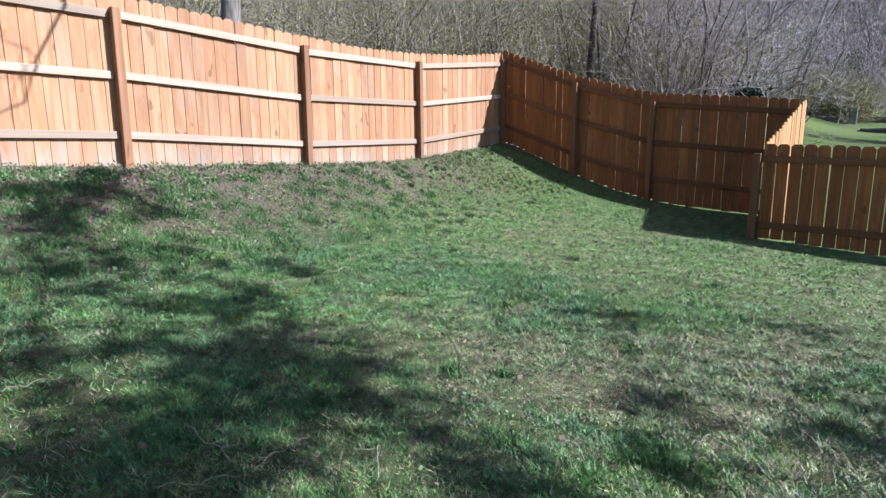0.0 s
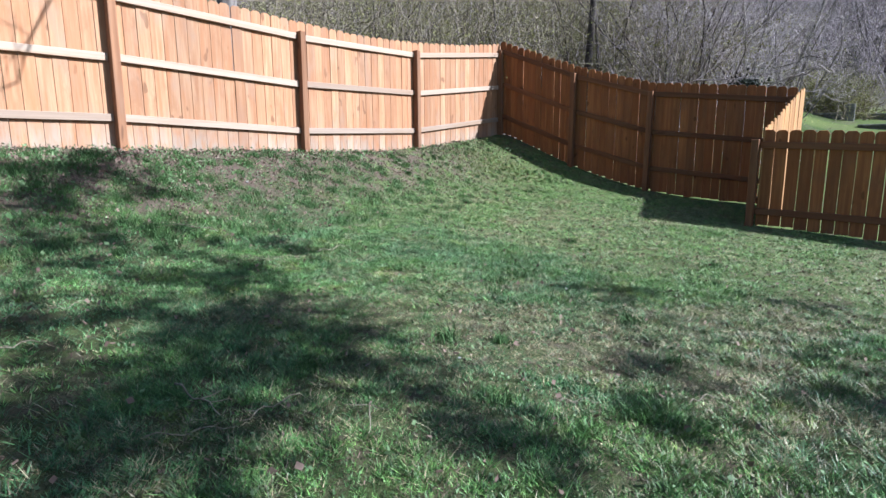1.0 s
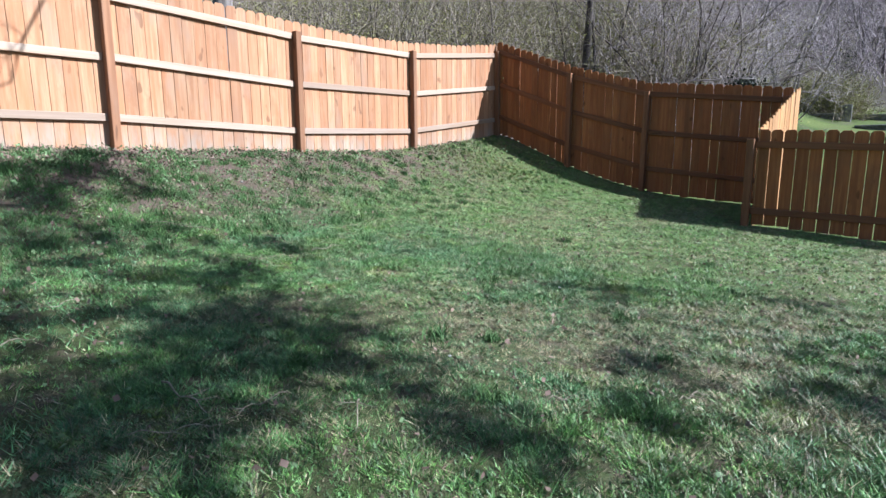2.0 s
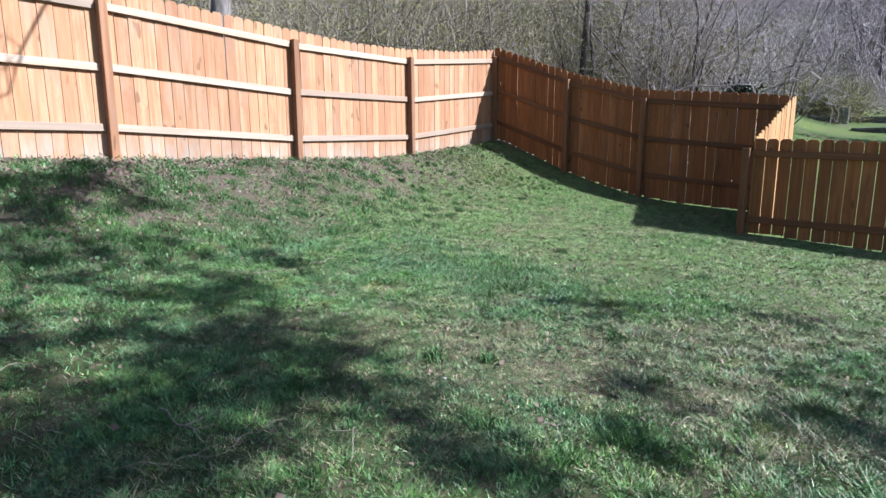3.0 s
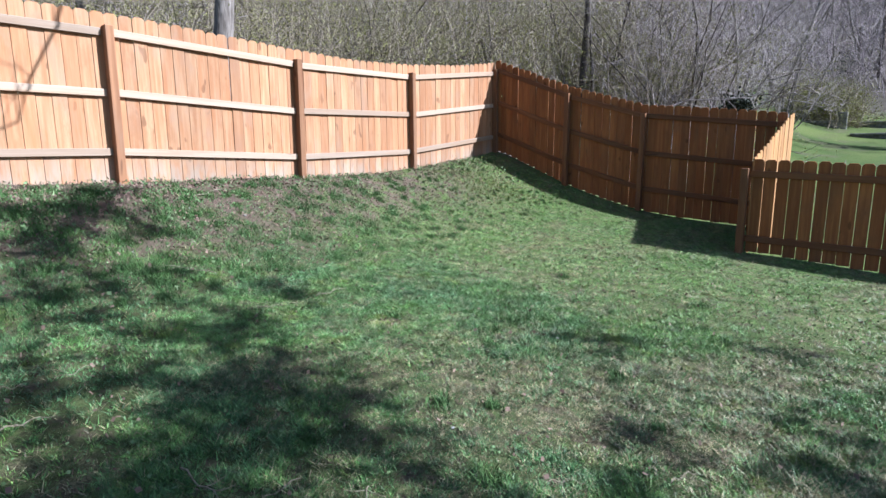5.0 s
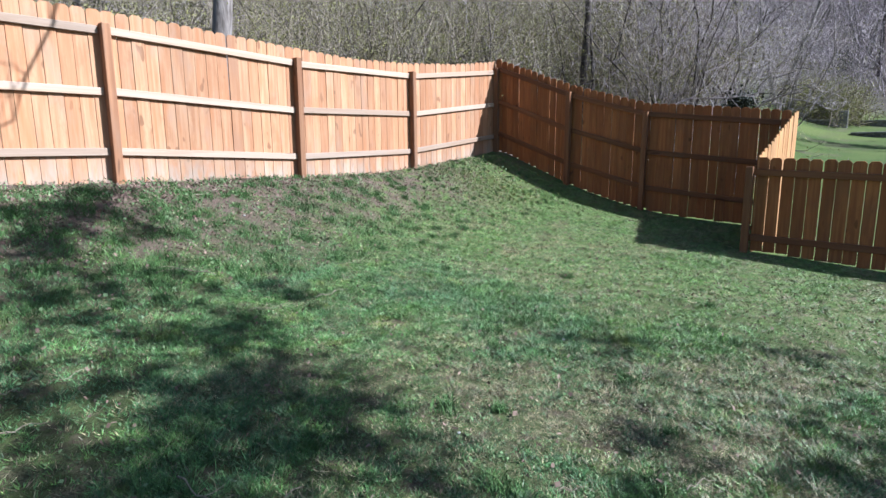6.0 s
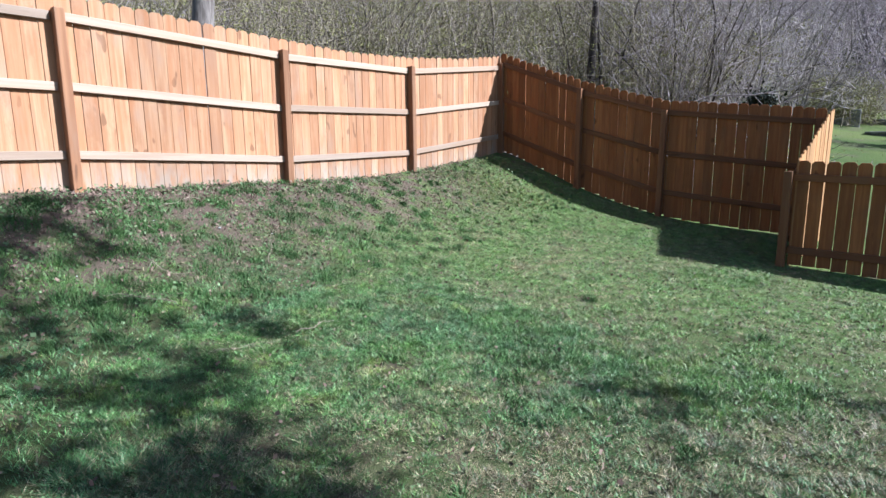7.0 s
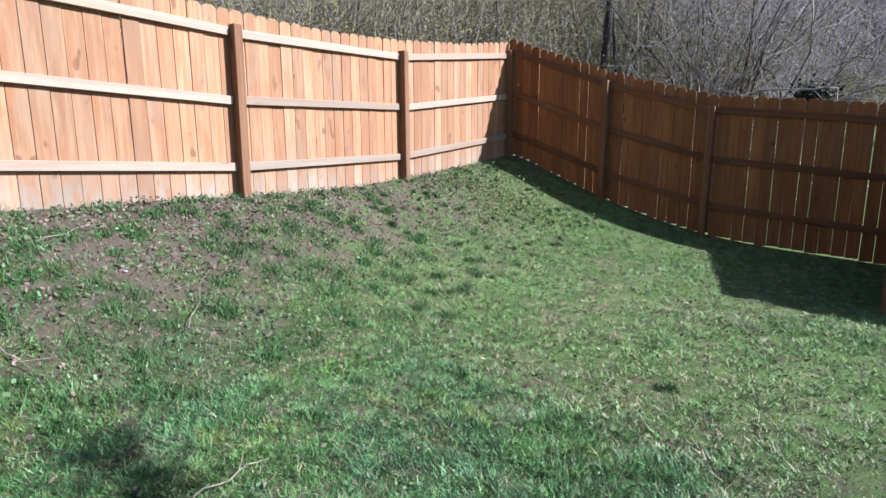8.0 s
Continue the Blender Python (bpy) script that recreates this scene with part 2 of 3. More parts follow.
    h = (GC[0] + GC[1] * xi + GC[2] * yi + GC[3] * soft(-xi - 3.3, 0.5) + GC[4] * soft(-xi - 5.6, 0.25) + GC[5] * soft(yi - 8.6, 0.5)
         + GC[6] * soft(yi - 8.6, 0.5) * soft(-xi - 1.6, 0.5) + GC[7] * soft(yi - 9.3, 0.4) * soft(-xi - 4.8, 0.4) + GC[8] * soft(-xi - 6.2, 0.1)
         + GC[9] * soft(yi - 9.3, 0.4) * soft(-xi - 3.4, 0.3) + GC[10] * soft(-xi - 4.7, 0.3) + GC[11] * np.exp(-((xi + 5.6) ** 2 + (yi - 9.0) ** 2) / 1.6))
    h = h + 0.3 * np.minimum(soft(-1.3 - x, 0.5), 4.0) * np.clip((y - 14) / 9.0, 0, 1) + 0.122 * soft(y - 12.5, 1.0) + 0.12 * soft(-7.6 - x, 0.5)
    h = h + 0.27 * soft(y - 46, 5.0) * np.clip(1.0 - (y - 46) / 900.0, 0.2, 1) + 0.16 * soft(-18 - x, 3.0)
    far = np.minimum(np.hypot(x, y), 600.0)
    lump = 0.25 * np.sin(x * 0.21 + 1.3) * np.sin(y * 0.17) + 0.02 * np.sin(x * 1.7) * np.sin(y * 1.9 + 0.5)
    h = h + lump * np.clip((far - 16) / 30, 0, 1) + 0.012 * np.sin(x * 2.3 + y) * np.sin(y * 2.9 - 0.7 * x)
    return np.minimum(h, 75 + 0.02 * far)


def at_ground(x, y):
    return float(height(x, y))


GC = (0.193, -0.0697, 0.0021, 0.0418, 0.1555, 0.0272, 0.0139, -0.1702, -0.3528, 0.1215, 0.2488, 0.0911)
k = np.linspace(-1, 1, 281)
stretch_axis = np.sinh(k * 6.2) / math.sinh(6.2) * 900.0
gx, gy = np.meshgrid(stretch_axis - 2.5, stretch_axis + 5.0)
gv = np.stack([gx, gy, height(gx, gy)], -1).reshape(-1, 3)
side = len(k)
i0 = (np.arange(side - 1)[:, None] * side + np.arange(side - 1)[None, :]).ravel()
quads = np.stack([i0, i0 + 1, i0 + side + 1, i0 + side], -1)
ground_mesh = mesh_of_arrays("ground", gv, quads.ravel(), np.full(len(quads), 4), M_GROUND)
ground_mesh.polygons.foreach_set("use_smooth", [True] * len(ground_mesh.polygons))
ground = tagged(new("ground", ground_mesh), "sloping lawn with worn dry patches, bank and field beyond", "ground", kind="structure")


# ---- fences ----
def picket_mesh(name, tall, material, wide=0.1405, thick=0.017, ear=0.03):
    """A dog-eared board standing on z = 0, its face towards -y, with slightly eased edges."""
    w, e, t = wide / 2, 0.0025, thick / 2
    ring = [(-w, 0), (w, 0), (w, tall - ear), (w - ear, tall), (-w + ear, tall), (-w, tall - ear)]
    inner = [(x - math.copysign(e, x), min(max(z, 0), tall - e)) for x, z in ring]
    verts = [(x, -t, z) for x, z in inner] + [(x, -t + e, z) for x, z in ring] + [(x, t, z) for x, z in ring]
    faces = [tuple(range(6))] + [tuple(range(17, 11, -1))]
    for a in (0, 6):
        faces += [(a + (j + 1) % 6, a + j, a + 6 + j, a + 6 + (j + 1) % 6) for j in range(6)]
    return mesh_of(name, verts, faces, material)


# the return's boards: a lit copy of the cedar, sunlight in its golden tone
M_LIT_PICKET = wood_material("lit_cedar_picket", (0.57, 0.325, 0.135), (0.46, 0.23, 0.085), (0.42, 0.30, 0.18), False)
# posts of the back and low fences, shade likewise put into the colour
M_SHADED_POST = wood_material("shaded_cedar_post", (0.30, 0.14, 0.062), (0.21, 0.09, 0.04), (0.25, 0.17, 0.11), False)
POST_MESH = mesh_from_bm("post", bevelled_box(0.09, 0.116, 1.0, 0.005), M_POST)
SHADED_POST_MESH = mesh_from_bm("post", bevelled_box(0.09, 0.116, 1.0, 0.005), M_SHADED_POST)
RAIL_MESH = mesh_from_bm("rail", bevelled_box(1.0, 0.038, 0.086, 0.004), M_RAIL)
SHADED_RAIL_MESH = mesh_from_bm("rail", bevelled_box(1.0, 0.038, 0.086, 0.004), M_SHADED_RAIL)
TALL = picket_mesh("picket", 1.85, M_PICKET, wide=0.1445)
TALL_SHADED = picket_mesh("picket", 1.85, M_SHADED_PICKET)
RETURN_BOARD = picket_mesh("picket", 1.85, M_LIT_PICKET)
SHORT_SHADED = picket_mesh("picket", 1.26, M_SHADED_PICKET, wide=0.1405)


def ramp(s, knots):
    """Straight-line interpolation over pairs of (distance, value)."""
    return float(np.interp(s, [a for a, _ in knots], [b for _, b in knots]))


def fence_run(label, posts, tops, rails, board, pitch, gap_under, seed, first_post=True, last_post=True, lead=0.0):
    """posts: (x, y, top z) of the front of each post, going with the yard on the right hand of the run's direction reversed;
    tops: (distance, z) of the boards' tops; rails: heights below the tops."""
    rng = random.Random(seed)
    root = tagged(new("wooden_fence"), label, "fence", "yard fence")
    base = Vector((posts[0][0], posts[0][1], 0))
    root.location = (base.x, base.y, at_ground(base.x, base.y))
    inverse = Matrix.Translation(-root.location)
    tall = max(v.co.z for v in board.vertices)
    # all runs but the side fence take the shade-toned rails and posts
    rail_mesh = RAIL_MESH if board is TALL else SHADED_RAIL_MESH
    post_mesh = POST_MESH if board is TALL else SHADED_POST_MESH
    s0 = 0.0
    carry = pitch / 2 + lead
    for i, (a, b) in enumerate(zip(posts[:-1], posts[1:])):
        pa, pb = Vector((a[0], a[1], 0)), Vector((b[0], b[1], 0))
        u = (pb - pa).normalized()
        length = (pb - pa).length
        n = Vector((u.y, -u.x, 0))  # towards the yard
        turn = math.degrees(math.atan2(u.y, u.x))
        # posts
        for j, p in ((0, a), (1, b)):
            if (j == 0 and i > 0) or (j == 0 and not first_post) or (j == 1 and i == len(posts) - 2 and not last_post):
                continue
            c = Vector((p[0], p[1], 0)) - n * 0.058
            z0 = at_ground(c.x, c.y) - 0.06
            part("post", post_mesh, root, "", inverse @ pose(c.x, c.y, z0, rng.uniform(-0.5, 0.5), rng.uniform(-0.5, 0.5), turn) @ Matrix.Diagonal((1, 1, p[2] - z0, 1)))
        # rails
        za, zb = ramp(s0, tops), ramp(s0 + length, tops)
        for drop in rails:
            c = pa + u * (length / 2) - n * 0.097
            run = length - 0.096
            rise = (zb - za) * run / length
            slope = math.degrees(math.atan2(rise, run))
            m = pose(c.x, c.y, (za + zb) / 2 - drop - 0.043 + rng.uniform(-0.008, 0.008), 0, -slope + rng.uniform(-0.15, 0.15), turn)
            part("rail", rail_mesh, root, "", inverse @ m @ Matrix.Diagonal((math.hypot(run, rise), 1, 1, 1)))
        # boards
        s = carry
        while s < length + (pitch / 2 if i == len(posts) - 2 else 0):
            c = pa + u * s - n * 0.127
            z = ramp(s0 + s, tops) + rng.uniform(-0.008, 0.008)
            d = u * (pitch / 2)
            fall = abs(at_ground(c.x + d.x, c.y + d.y) - at_ground(c.x - d.x, c.y - d.y)) / 2
            low = max(at_ground(c.x, c.y) - fall + gap_under + rng.uniform(-0.012, 0.012), z - 2.0)
            m = pose(c.x, c.y, low, rng.uniform(-0.25, 0.25), rng.uniform(-0.1, 0.1) if board is TALL else rng.uniform(-0.22, 0.22), turn) @ Matrix.Diagonal((rng.uniform(0.985, 1.01) if board is TALL else rng.uniform(0.965, 1.04), 1, (z - low) / tall, 1))
            part("picket", board, root, "", inverse @ m)
            s += pitch
        carry = s - length
        s0 += length
    return root


fence_run("tall sunlit cedar board fence with dog-eared tops",
          [(-7.25, -1.5, 3.08), (-7.07, 1.0, 3.12), (-6.87, 3.51, 3.134), (-6.665, 6.02, 3.063), (-6.587, 8.59, 3.138), (-6.34, 11.13, 3.46)],
          [(0, 3.2), (2.5, 3.27), (5.02, 3.29), (6.3, 3.26), (7.54, 3.21), (8.8, 3.205), (10.11, 3.29), (11.4, 3.42), (12.7, 3.61)],
          (0.225, 0.89, 1.56), TALL, 0.148, -0.03, 3, last_post=True)
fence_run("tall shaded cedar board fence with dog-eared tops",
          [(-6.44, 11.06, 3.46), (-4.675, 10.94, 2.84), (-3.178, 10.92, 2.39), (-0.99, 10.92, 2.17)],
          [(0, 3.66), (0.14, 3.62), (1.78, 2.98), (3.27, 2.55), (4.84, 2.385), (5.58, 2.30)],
          (0.2, 0.87, 1.52), TALL_SHADED, 0.1455, 0.022, 5, first_post=False)
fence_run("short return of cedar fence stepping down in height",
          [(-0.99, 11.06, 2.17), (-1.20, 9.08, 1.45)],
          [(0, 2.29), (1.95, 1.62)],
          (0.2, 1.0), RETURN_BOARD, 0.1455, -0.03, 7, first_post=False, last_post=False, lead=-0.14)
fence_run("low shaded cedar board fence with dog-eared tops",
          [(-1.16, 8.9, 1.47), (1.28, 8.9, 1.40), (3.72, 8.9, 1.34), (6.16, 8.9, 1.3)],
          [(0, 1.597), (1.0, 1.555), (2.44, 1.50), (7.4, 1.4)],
          (0.19, 1.08), SHORT_SHADED, 0.1475, 0.02, 9, lead=0.065)


# ---- trees and brush ----
class Limbs:
    """Collects tapered tubes into one mesh."""

    def __init__(self):
        self.verts, self.faces = [], []

    def tube(self, points, radii, sides):
        start = len(self.verts)
        for j, (p, r) in enumerate(zip(points, radii)):
            q = points[min(j + 1, len(points) - 1)]
            o = points[max(j - 1, 0)]
            dx, dy, dz = q[0] - o[0], q[1] - o[1], q[2] - o[2]
            l = math.sqrt(dx * dx + dy * dy + dz * dz) or 1.0
            dx, dy, dz = dx / l, dy / l, dz / l
            # two directions across the tube
            if abs(dz) < 0.9:
                ax, ay, az = -dy, dx, 0.0
            else:
                ax, ay, az = 0.0, -dz, dy
            l = math.sqrt(ax * ax + ay * ay + az * az) or 1.0
            ax, ay, az = ax / l, ay / l, az / l
            bx, by, bz = dy * az - dz * ay, dz * ax - dx * az, dx * ay - dy * ax
            for k2 in range(sides):
                a = 2 * math.pi * k2 / sides
                c, s = math.cos(a) * r, math.sin(a) * r
                self.verts.append((p[0] + ax * c + bx * s, p[1] + ay * c + by * s, p[2] + az * c + bz * s))
        for j in range(len(points) - 1):
            for k2 in range(sides):
                a, b = start + j * sides + k2, start + j * sides + (k2 + 1) % sides
                self.faces.append((a, b, b + sides, a + sides))

    def leaf(self, p, size, rng, simple=False):
        """A small pointed leaf; simple: a single triangle."""
        d = [rng.gauss(0, 1) for _ in range(3)]
        e = [rng.gauss(0, 1) for _ in range(3)]
        ld, le = math.sqrt(sum(c * c for c in d)) or 1, math.sqrt(sum(c * c for c in e)) or 1
        d, e = [c / ld * size for c in d], [c / le * size * 0.45 for c in e]
        n = len(self.verts)
        if simple:
            self.verts += [tuple(p[j] - e[j] for j in range(3)), tuple(p[j] + e[j] for j in range(3)), tuple(p[j] + d[j] for j in range(3))]
            self.faces.append((n, n + 1, n + 2))
            return
        self.verts += [tuple(p), tuple(p[j] + d[j] * 0.5 + e[j] for j in range(3)), tuple(p[j] + d[j] for j in range(3)), tuple(p[j] + d[j] * 0.5 - e[j] for j in range(3))]
        self.faces.append((n, n + 1, n + 2, n + 3))

    def mesh(self, name, material, smooth=True):
        return mesh_of(name, self.verts, self.faces, material, smooth)


def path_of(rng, start, way, length, steps, wander, lift):
    pts, p, d = [tuple(start)], list(start), list(way)
    for _ in range(steps):
        d = [d[0] + rng.gauss(0, wander), d[1] + rng.gauss(0, wander), d[2] + rng.gauss(0, wander) + lift]
        l = math.sqrt(sum(c * c for c in d))
        d = [c / l for c in d]
        p = [p[j] + d[j] * length / steps for j in range(3)]
        pts.append(tuple(p))
    return pts


def branch_out(rng, wood, twig, leaves, start, way, length, radius, level, plan):
    """Grows one limb and, by the plan, its side limbs."""
    steps, sides = ((7, 7), (5, 5), (3, 3), (2, 3))[min(level, 3)]
    pts = path_of(rng, start, way, length, steps, plan["wander"] * (1 + 0.35 * level), plan["lift"])
    radii = [radius * (1 - 0.8 * j / steps) for j in range(steps + 1)]
    (wood if level < plan["wood_levels"] else twig).tube(pts, radii, sides)
    if level >= plan["levels"]:
        for _ in range(plan["leaves"]):
            f = rng.uniform(0.1, steps)
            a, b = pts[int(min(f, steps - 1e-6))], pts[int(min(f, steps - 1e-6)) + 1]
            w = f - int(f)
            q = [a[j] + (b[j] - a[j]) * w + rng.gauss(0, plan["spread"]) for j in range(3)]
            leaves.leaf(q, plan["leaf"] * rng.uniform(0.6, 1.3), rng, True)
        return
    for _ in range(plan["count"][level]):
        f = rng.uniform(plan["bare"][level], 0.98) * steps
        j0 = min(int(f), steps - 1)
        w = f - j0
        p = [pts[j0][j] + (pts[j0 + 1][j] - pts[j0][j]) * w for j in range(3)]
        axis = [pts[j0 + 1][j] - pts[j0][j] for j in range(3)]
        l = math.sqrt(sum(c * c for c in axis))
        out = [rng.gauss(0, 1) for _ in range(3)]
        lo = math.sqrt(sum(c * c for c in out))
        spread = rng.uniform(*plan["angle"])
        d = [axis[j] / l * math.cos(spread) + out[j] / lo * math.sin(spread) for j in range(3)]
        share = rng.uniform(0.4, 0.68) * (1.1 - 0.5 * f / steps)
        branch_out(rng, wood, twig, leaves, p, d, length * share, max(radii[j0] * rng.uniform(0.35, 0.6), plan["thin"]), level + 1, plan)


def tree(name, label, seed, stems, plan, bark, twigs, crown_label):
    """A tree or shrub thing: trunk, bare crown of twigs, young leaves."""
    rng = random.Random(seed)
    wood, twig, leaves = Limbs(), Limbs(), Limbs()
    for start, way, length, radius in stems:
        branch_out(rng, wood, twig, leaves, start, way, length, radius, 0, plan)
    root = tagged(new(name), label, "tree" if "tree" in name else "shrub")
    part("trunk", wood.mesh("trunk", bark), root)
    part("crown", twig.mesh("crown", twigs), root, crown_label)
    if leaves.verts:
        part("leaves", leaves.mesh("leaves", M_OLIVE, False), root, "sparse young yellow-green leaves")
    return root


def stand(root, x, y, turn=0.0, size=1.0, sink=0.08):
    root.matrix_basis = pose(x, y, at_ground(x, y) - sink, 0, 0, turn) @ Matrix.Scale(size, 4)
    return root


def stand_copy(root, x, y, turn, size, sink=0.08):
    ob = copy_thing(root, pose(x, y, at_ground(x, y) - sink, 0, 0, turn))
    ob.scale = (size, size, size)
    return ob


TREE_PLAN = dict(wander=0.07, lift=0.03, levels=3, wood_levels=2, leaves=0, leaf=0.05, spread=0.05, count=(10, 6, 5), bare=(0.3, 0.2, 0.15), angle=(0.5, 1.0), thin=0.006)
SHRUB_PLAN = dict(wander=0.17, lift=0.01, levels=3, wood_levels=1, leaves=0, leaf=0.05, spread=0.05, count=(7, 5, 4), bare=(0.15, 0.15, 0.1), angle=(0.4, 1.1), thin=0.004)
LEAFY_PLAN = dict(SHRUB_PLAN, leaves=7, leaf=0.03, spread=0.12, count=(7, 5, 3), lift=0.05)


def fan(rng, n, spread, length, radius):
    out = []
    for _ in range(n):
        a, s = rng.uniform(0, 6.283), rng.uniform(0.05, spread)
        out.append(((rng.gauss(0, 0.12), rng.gauss(0, 0.12), 0), (math.cos(a) * s, math.sin(a) * s, 1), length * rng.uniform(0.7, 1.1), radius * rng.uniform(0.6, 1.1)))
    return out


fr = random.Random(11)
# the straight trunk just behind the uphill fence
stand(tree("tree", "straight grey-barked tree trunk behind the fence", 21, [((0, 0, 0), (0.03, 0.0, 1), 13, 0.19)], dict(TREE_PLAN, bare=(0.5, 0.2, 0.15)), M_BARK, M_TWIG, "bare grey twigs"), -8.9, 5.95)
stand(tree("tree", "slender grey-barked tree behind the fence", 23, [((0, 0, 0), (0.02, 0.02, 1), 11, 0.085)], dict(TREE_PLAN, bare=(0.5, 0.2, 0.15)), M_BARK, M_TWIG, "bare grey twigs"), -12.0, 5.35)
# clump of tall dark stems in the brush
stand(tree("tree", "clump of slender dark stems rising from brush", 22, [((0, 0, 0), (-0.02, 0, 1), 12, 0.15), ((0.35, 0, 0), (0.06, 0.02, 1), 10, 0.07), ((0.6, 0.1, 0), (0.14, 0, 1), 9, 0.04), ((-0.4, 0, 0), (-0.1, 0, 1), 9, 0.035)], dict(TREE_PLAN, count=(8, 5, 3), bare=(0.35, 0.2, 0.15)), M_DARK_BARK, M_BRUSH, "bare brown twigs"), -6.95, 17.2, 0, 0.85)

shrub_a = tree("bare_shrub", "bare arching grey shrub behind the fence", 31, fan(fr, 9, 0.75, 4.6, 0.035), SHRUB_PLAN, M_BARK, M_TWIG, "tangled bare grey twigs")
stand(shrub_a, -3.6, 15.2, 20, 1.0)
shrub_b = tree("bare_shrub", "wide bare shrub with tangled pale branches", 32, fan(fr, 8, 0.95, 5.2, 0.045), SHRUB_PLAN, M_DARK_BARK, M_TWIG, "tangled bare grey twigs")
stand(shrub_b, -4.7, 16.9, 0, 1.0)
leafy_a = tree("leafing_shrub", "tall shrub just coming into yellow-green leaf", 33, fan(fr, 9, 0.4, 5.0, 0.03), LEAFY_PLAN, M_DARK_BARK, M_BRUSH, "thin brown twigs")
stand(leafy_a, -11.5, 12.5, 0, 1.1)
leafy_b = tree("leafing_shrub", "upright shrub with sparse young green leaves", 34, fan(fr, 8, 0.55, 4.6, 0.03), LEAFY_PLAN, M_BARK, M_BRUSH, "thin brown twigs")
stand(leafy_b, -10.2, 15.5, 0, 1.1)
tree_a = tree("bare_tree", "bare leafless woodland tree on the slope", 35, [((0, 0, 0), (0.05, 0.02, 1), 11, 0.15)], TREE_PLAN, M_DARK_BARK, M_TWIG, "bare grey twigs")
stand(tree_a, -6.0, 27, 0, 1.0)
tree_b = tree("bare_tree", "bare forked woodland tree with pale bark", 36, [((0, 0, 0), (-0.2, 0.05, 1), 10, 0.12), ((0.1, 0, 0), (0.22, -0.05, 1), 9, 0.1)], TREE_PLAN, M_BARK, M_TWIG, "bare grey twigs")
stand(tree_b, -3.4, 33, 0, 1.0)

for x, y, turn, size in ((-2.7, 17.6, 130, 0.85), (-4.6, 19.0, 210, 1.15), (-6.0, 20.0, 300, 1.15), (-3.4, 22.0, 75, 1.2), (-2.3, 25.0, 15, 1.1), (-5.8, 24.5, 160, 1.4)):
    stand_copy(fr.choice((shrub_a, shrub_b)), x, y, turn, size)
for _ in range(30):
    # leafing understorey behind the side fence and the far corner
    a = radians(fr.uniform(96, 163) if _ % 3 else fr.uniform(108, 140))
    r = fr.uniform(14.5, 30)
    x, y = r * math.cos(a), 0.5 + r * math.sin(a)
    if x > -9.3 and y < 13.5 or x > -8.2 and y < 14.5 or (y < 21 and abs(x + 0.417 * (y - 0.5)) < 2.4):
        continue
    stand_copy(fr.choice((leafy_a, leafy_b, leafy_a, shrub_b)), x, y, fr.uniform(0, 360), fr.uniform(0.8, 1.4))
for _ in range(30):
    a = radians(fr.uniform(88, 166))
    r = fr.uniform(26, 60)
    x, y = r * math.cos(a), 0.5 + r * math.sin(a)
    if x > -0.13 * y and y < 47:
        continue
    stand_copy(fr.choice((tree_a, tree_b)), x, y, fr.uniform(0, 360), fr.uniform(0.8, 1.3))


def thicket(name, label, seed, count, spots, tall, leaf_share, twig_mat, tilt=0.3, twigs=6, heavy=1.0):
    """A mass of thin upright stems with side twigs and young leaves, past counting."""
    rng = random.Random(seed)
    twig, leaves = Limbs(), Limbs()
    for _ in range(count):
        x, y = spots(rng)
        h = tall * rng.uniform(0.45, 1.1)
        pts = path_of(rng, (x, y, at_ground(x, y) - 0.1), (rng.gauss(0, tilt), rng.gauss(0, tilt), 1), h, 4, 0.1 + 0.35 * tilt, 0.0)
        if any(q[1] < 12.0 and q[0] > -7.6 for q in pts):
            continue  # leaning over the fence
        thick = (0.006 + 0.0006 * math.hypot(x, y)) * heavy
        twig.tube(pts, [thick, thick * 0.85, thick * 0.7, thick * 0.55, thick * 0.3], 3)
        for _ in range(twigs):
            j = rng.randint(0, 3)
            w = rng.random()
            p = [pts[j][c] + (pts[j + 1][c] - pts[j][c]) * w for c in range(3)]
            end = path_of(rng, p, (rng.gauss(0, 0.8), rng.gauss(0, 0.8), rng.uniform(-0.3, 0.9)), h * rng.uniform(0.12, 0.4), 2, 0.35, 0.0)
            twig.tube(end, [thick * 0.5, thick * 0.4, thick * 0.2], 3)
            if rng.random() < leaf_share * max(0.0, 0.95 + 2.0 * noise.noise((x * 0.22, y * 0.22, seed))):
                for _ in range(30):
                    q = [end[rng.randint(0, 2)][c] + rng.gauss(0, 0.24) for c in range(3)]
                    leaves.leaf(q, rng.uniform(0.016, 0.038) * (1 + 0.02 * math.hypot(x, y)), rng, True)
    root = tagged(new(name, twig.mesh(name, twig_mat)), label, "brush", kind="stuff")
    if leaves.verts:
        tagged(part("leaves", leaves.mesh("leaves", M_OLIVE, False), root, "young yellow-green leaves"), kind="stuff")
    return root


def in_lane(x, y):
    """A thin spot in the brush, in front of the dark stems."""
    return y < 17.5 and abs(x + 0.417 * (y - 0.5)) < 0.9


def left_spots(rng):
    while True:
        a, r = radians(rng.uniform(104, 168)), rng.uniform(11, 34)
        x, y = r * math.cos(a), 0.5 + r * math.sin(a)
        if (x < -8.4 or (y > 14 and x < -4)) and not in_lane(x, y):
            return x, y


def right_spots(rng):
    while True:
        x, y = rng.uniform(-13, -1.5), rng.uniform(13.5, 42)
        if x < -0.13 * y and not in_lane(x, y):
            return x, y


def deep_spots(rng):
    while True:
        x, y = left_spots(rng)
        if math.hypot(x, y) > 17:
            return x, y


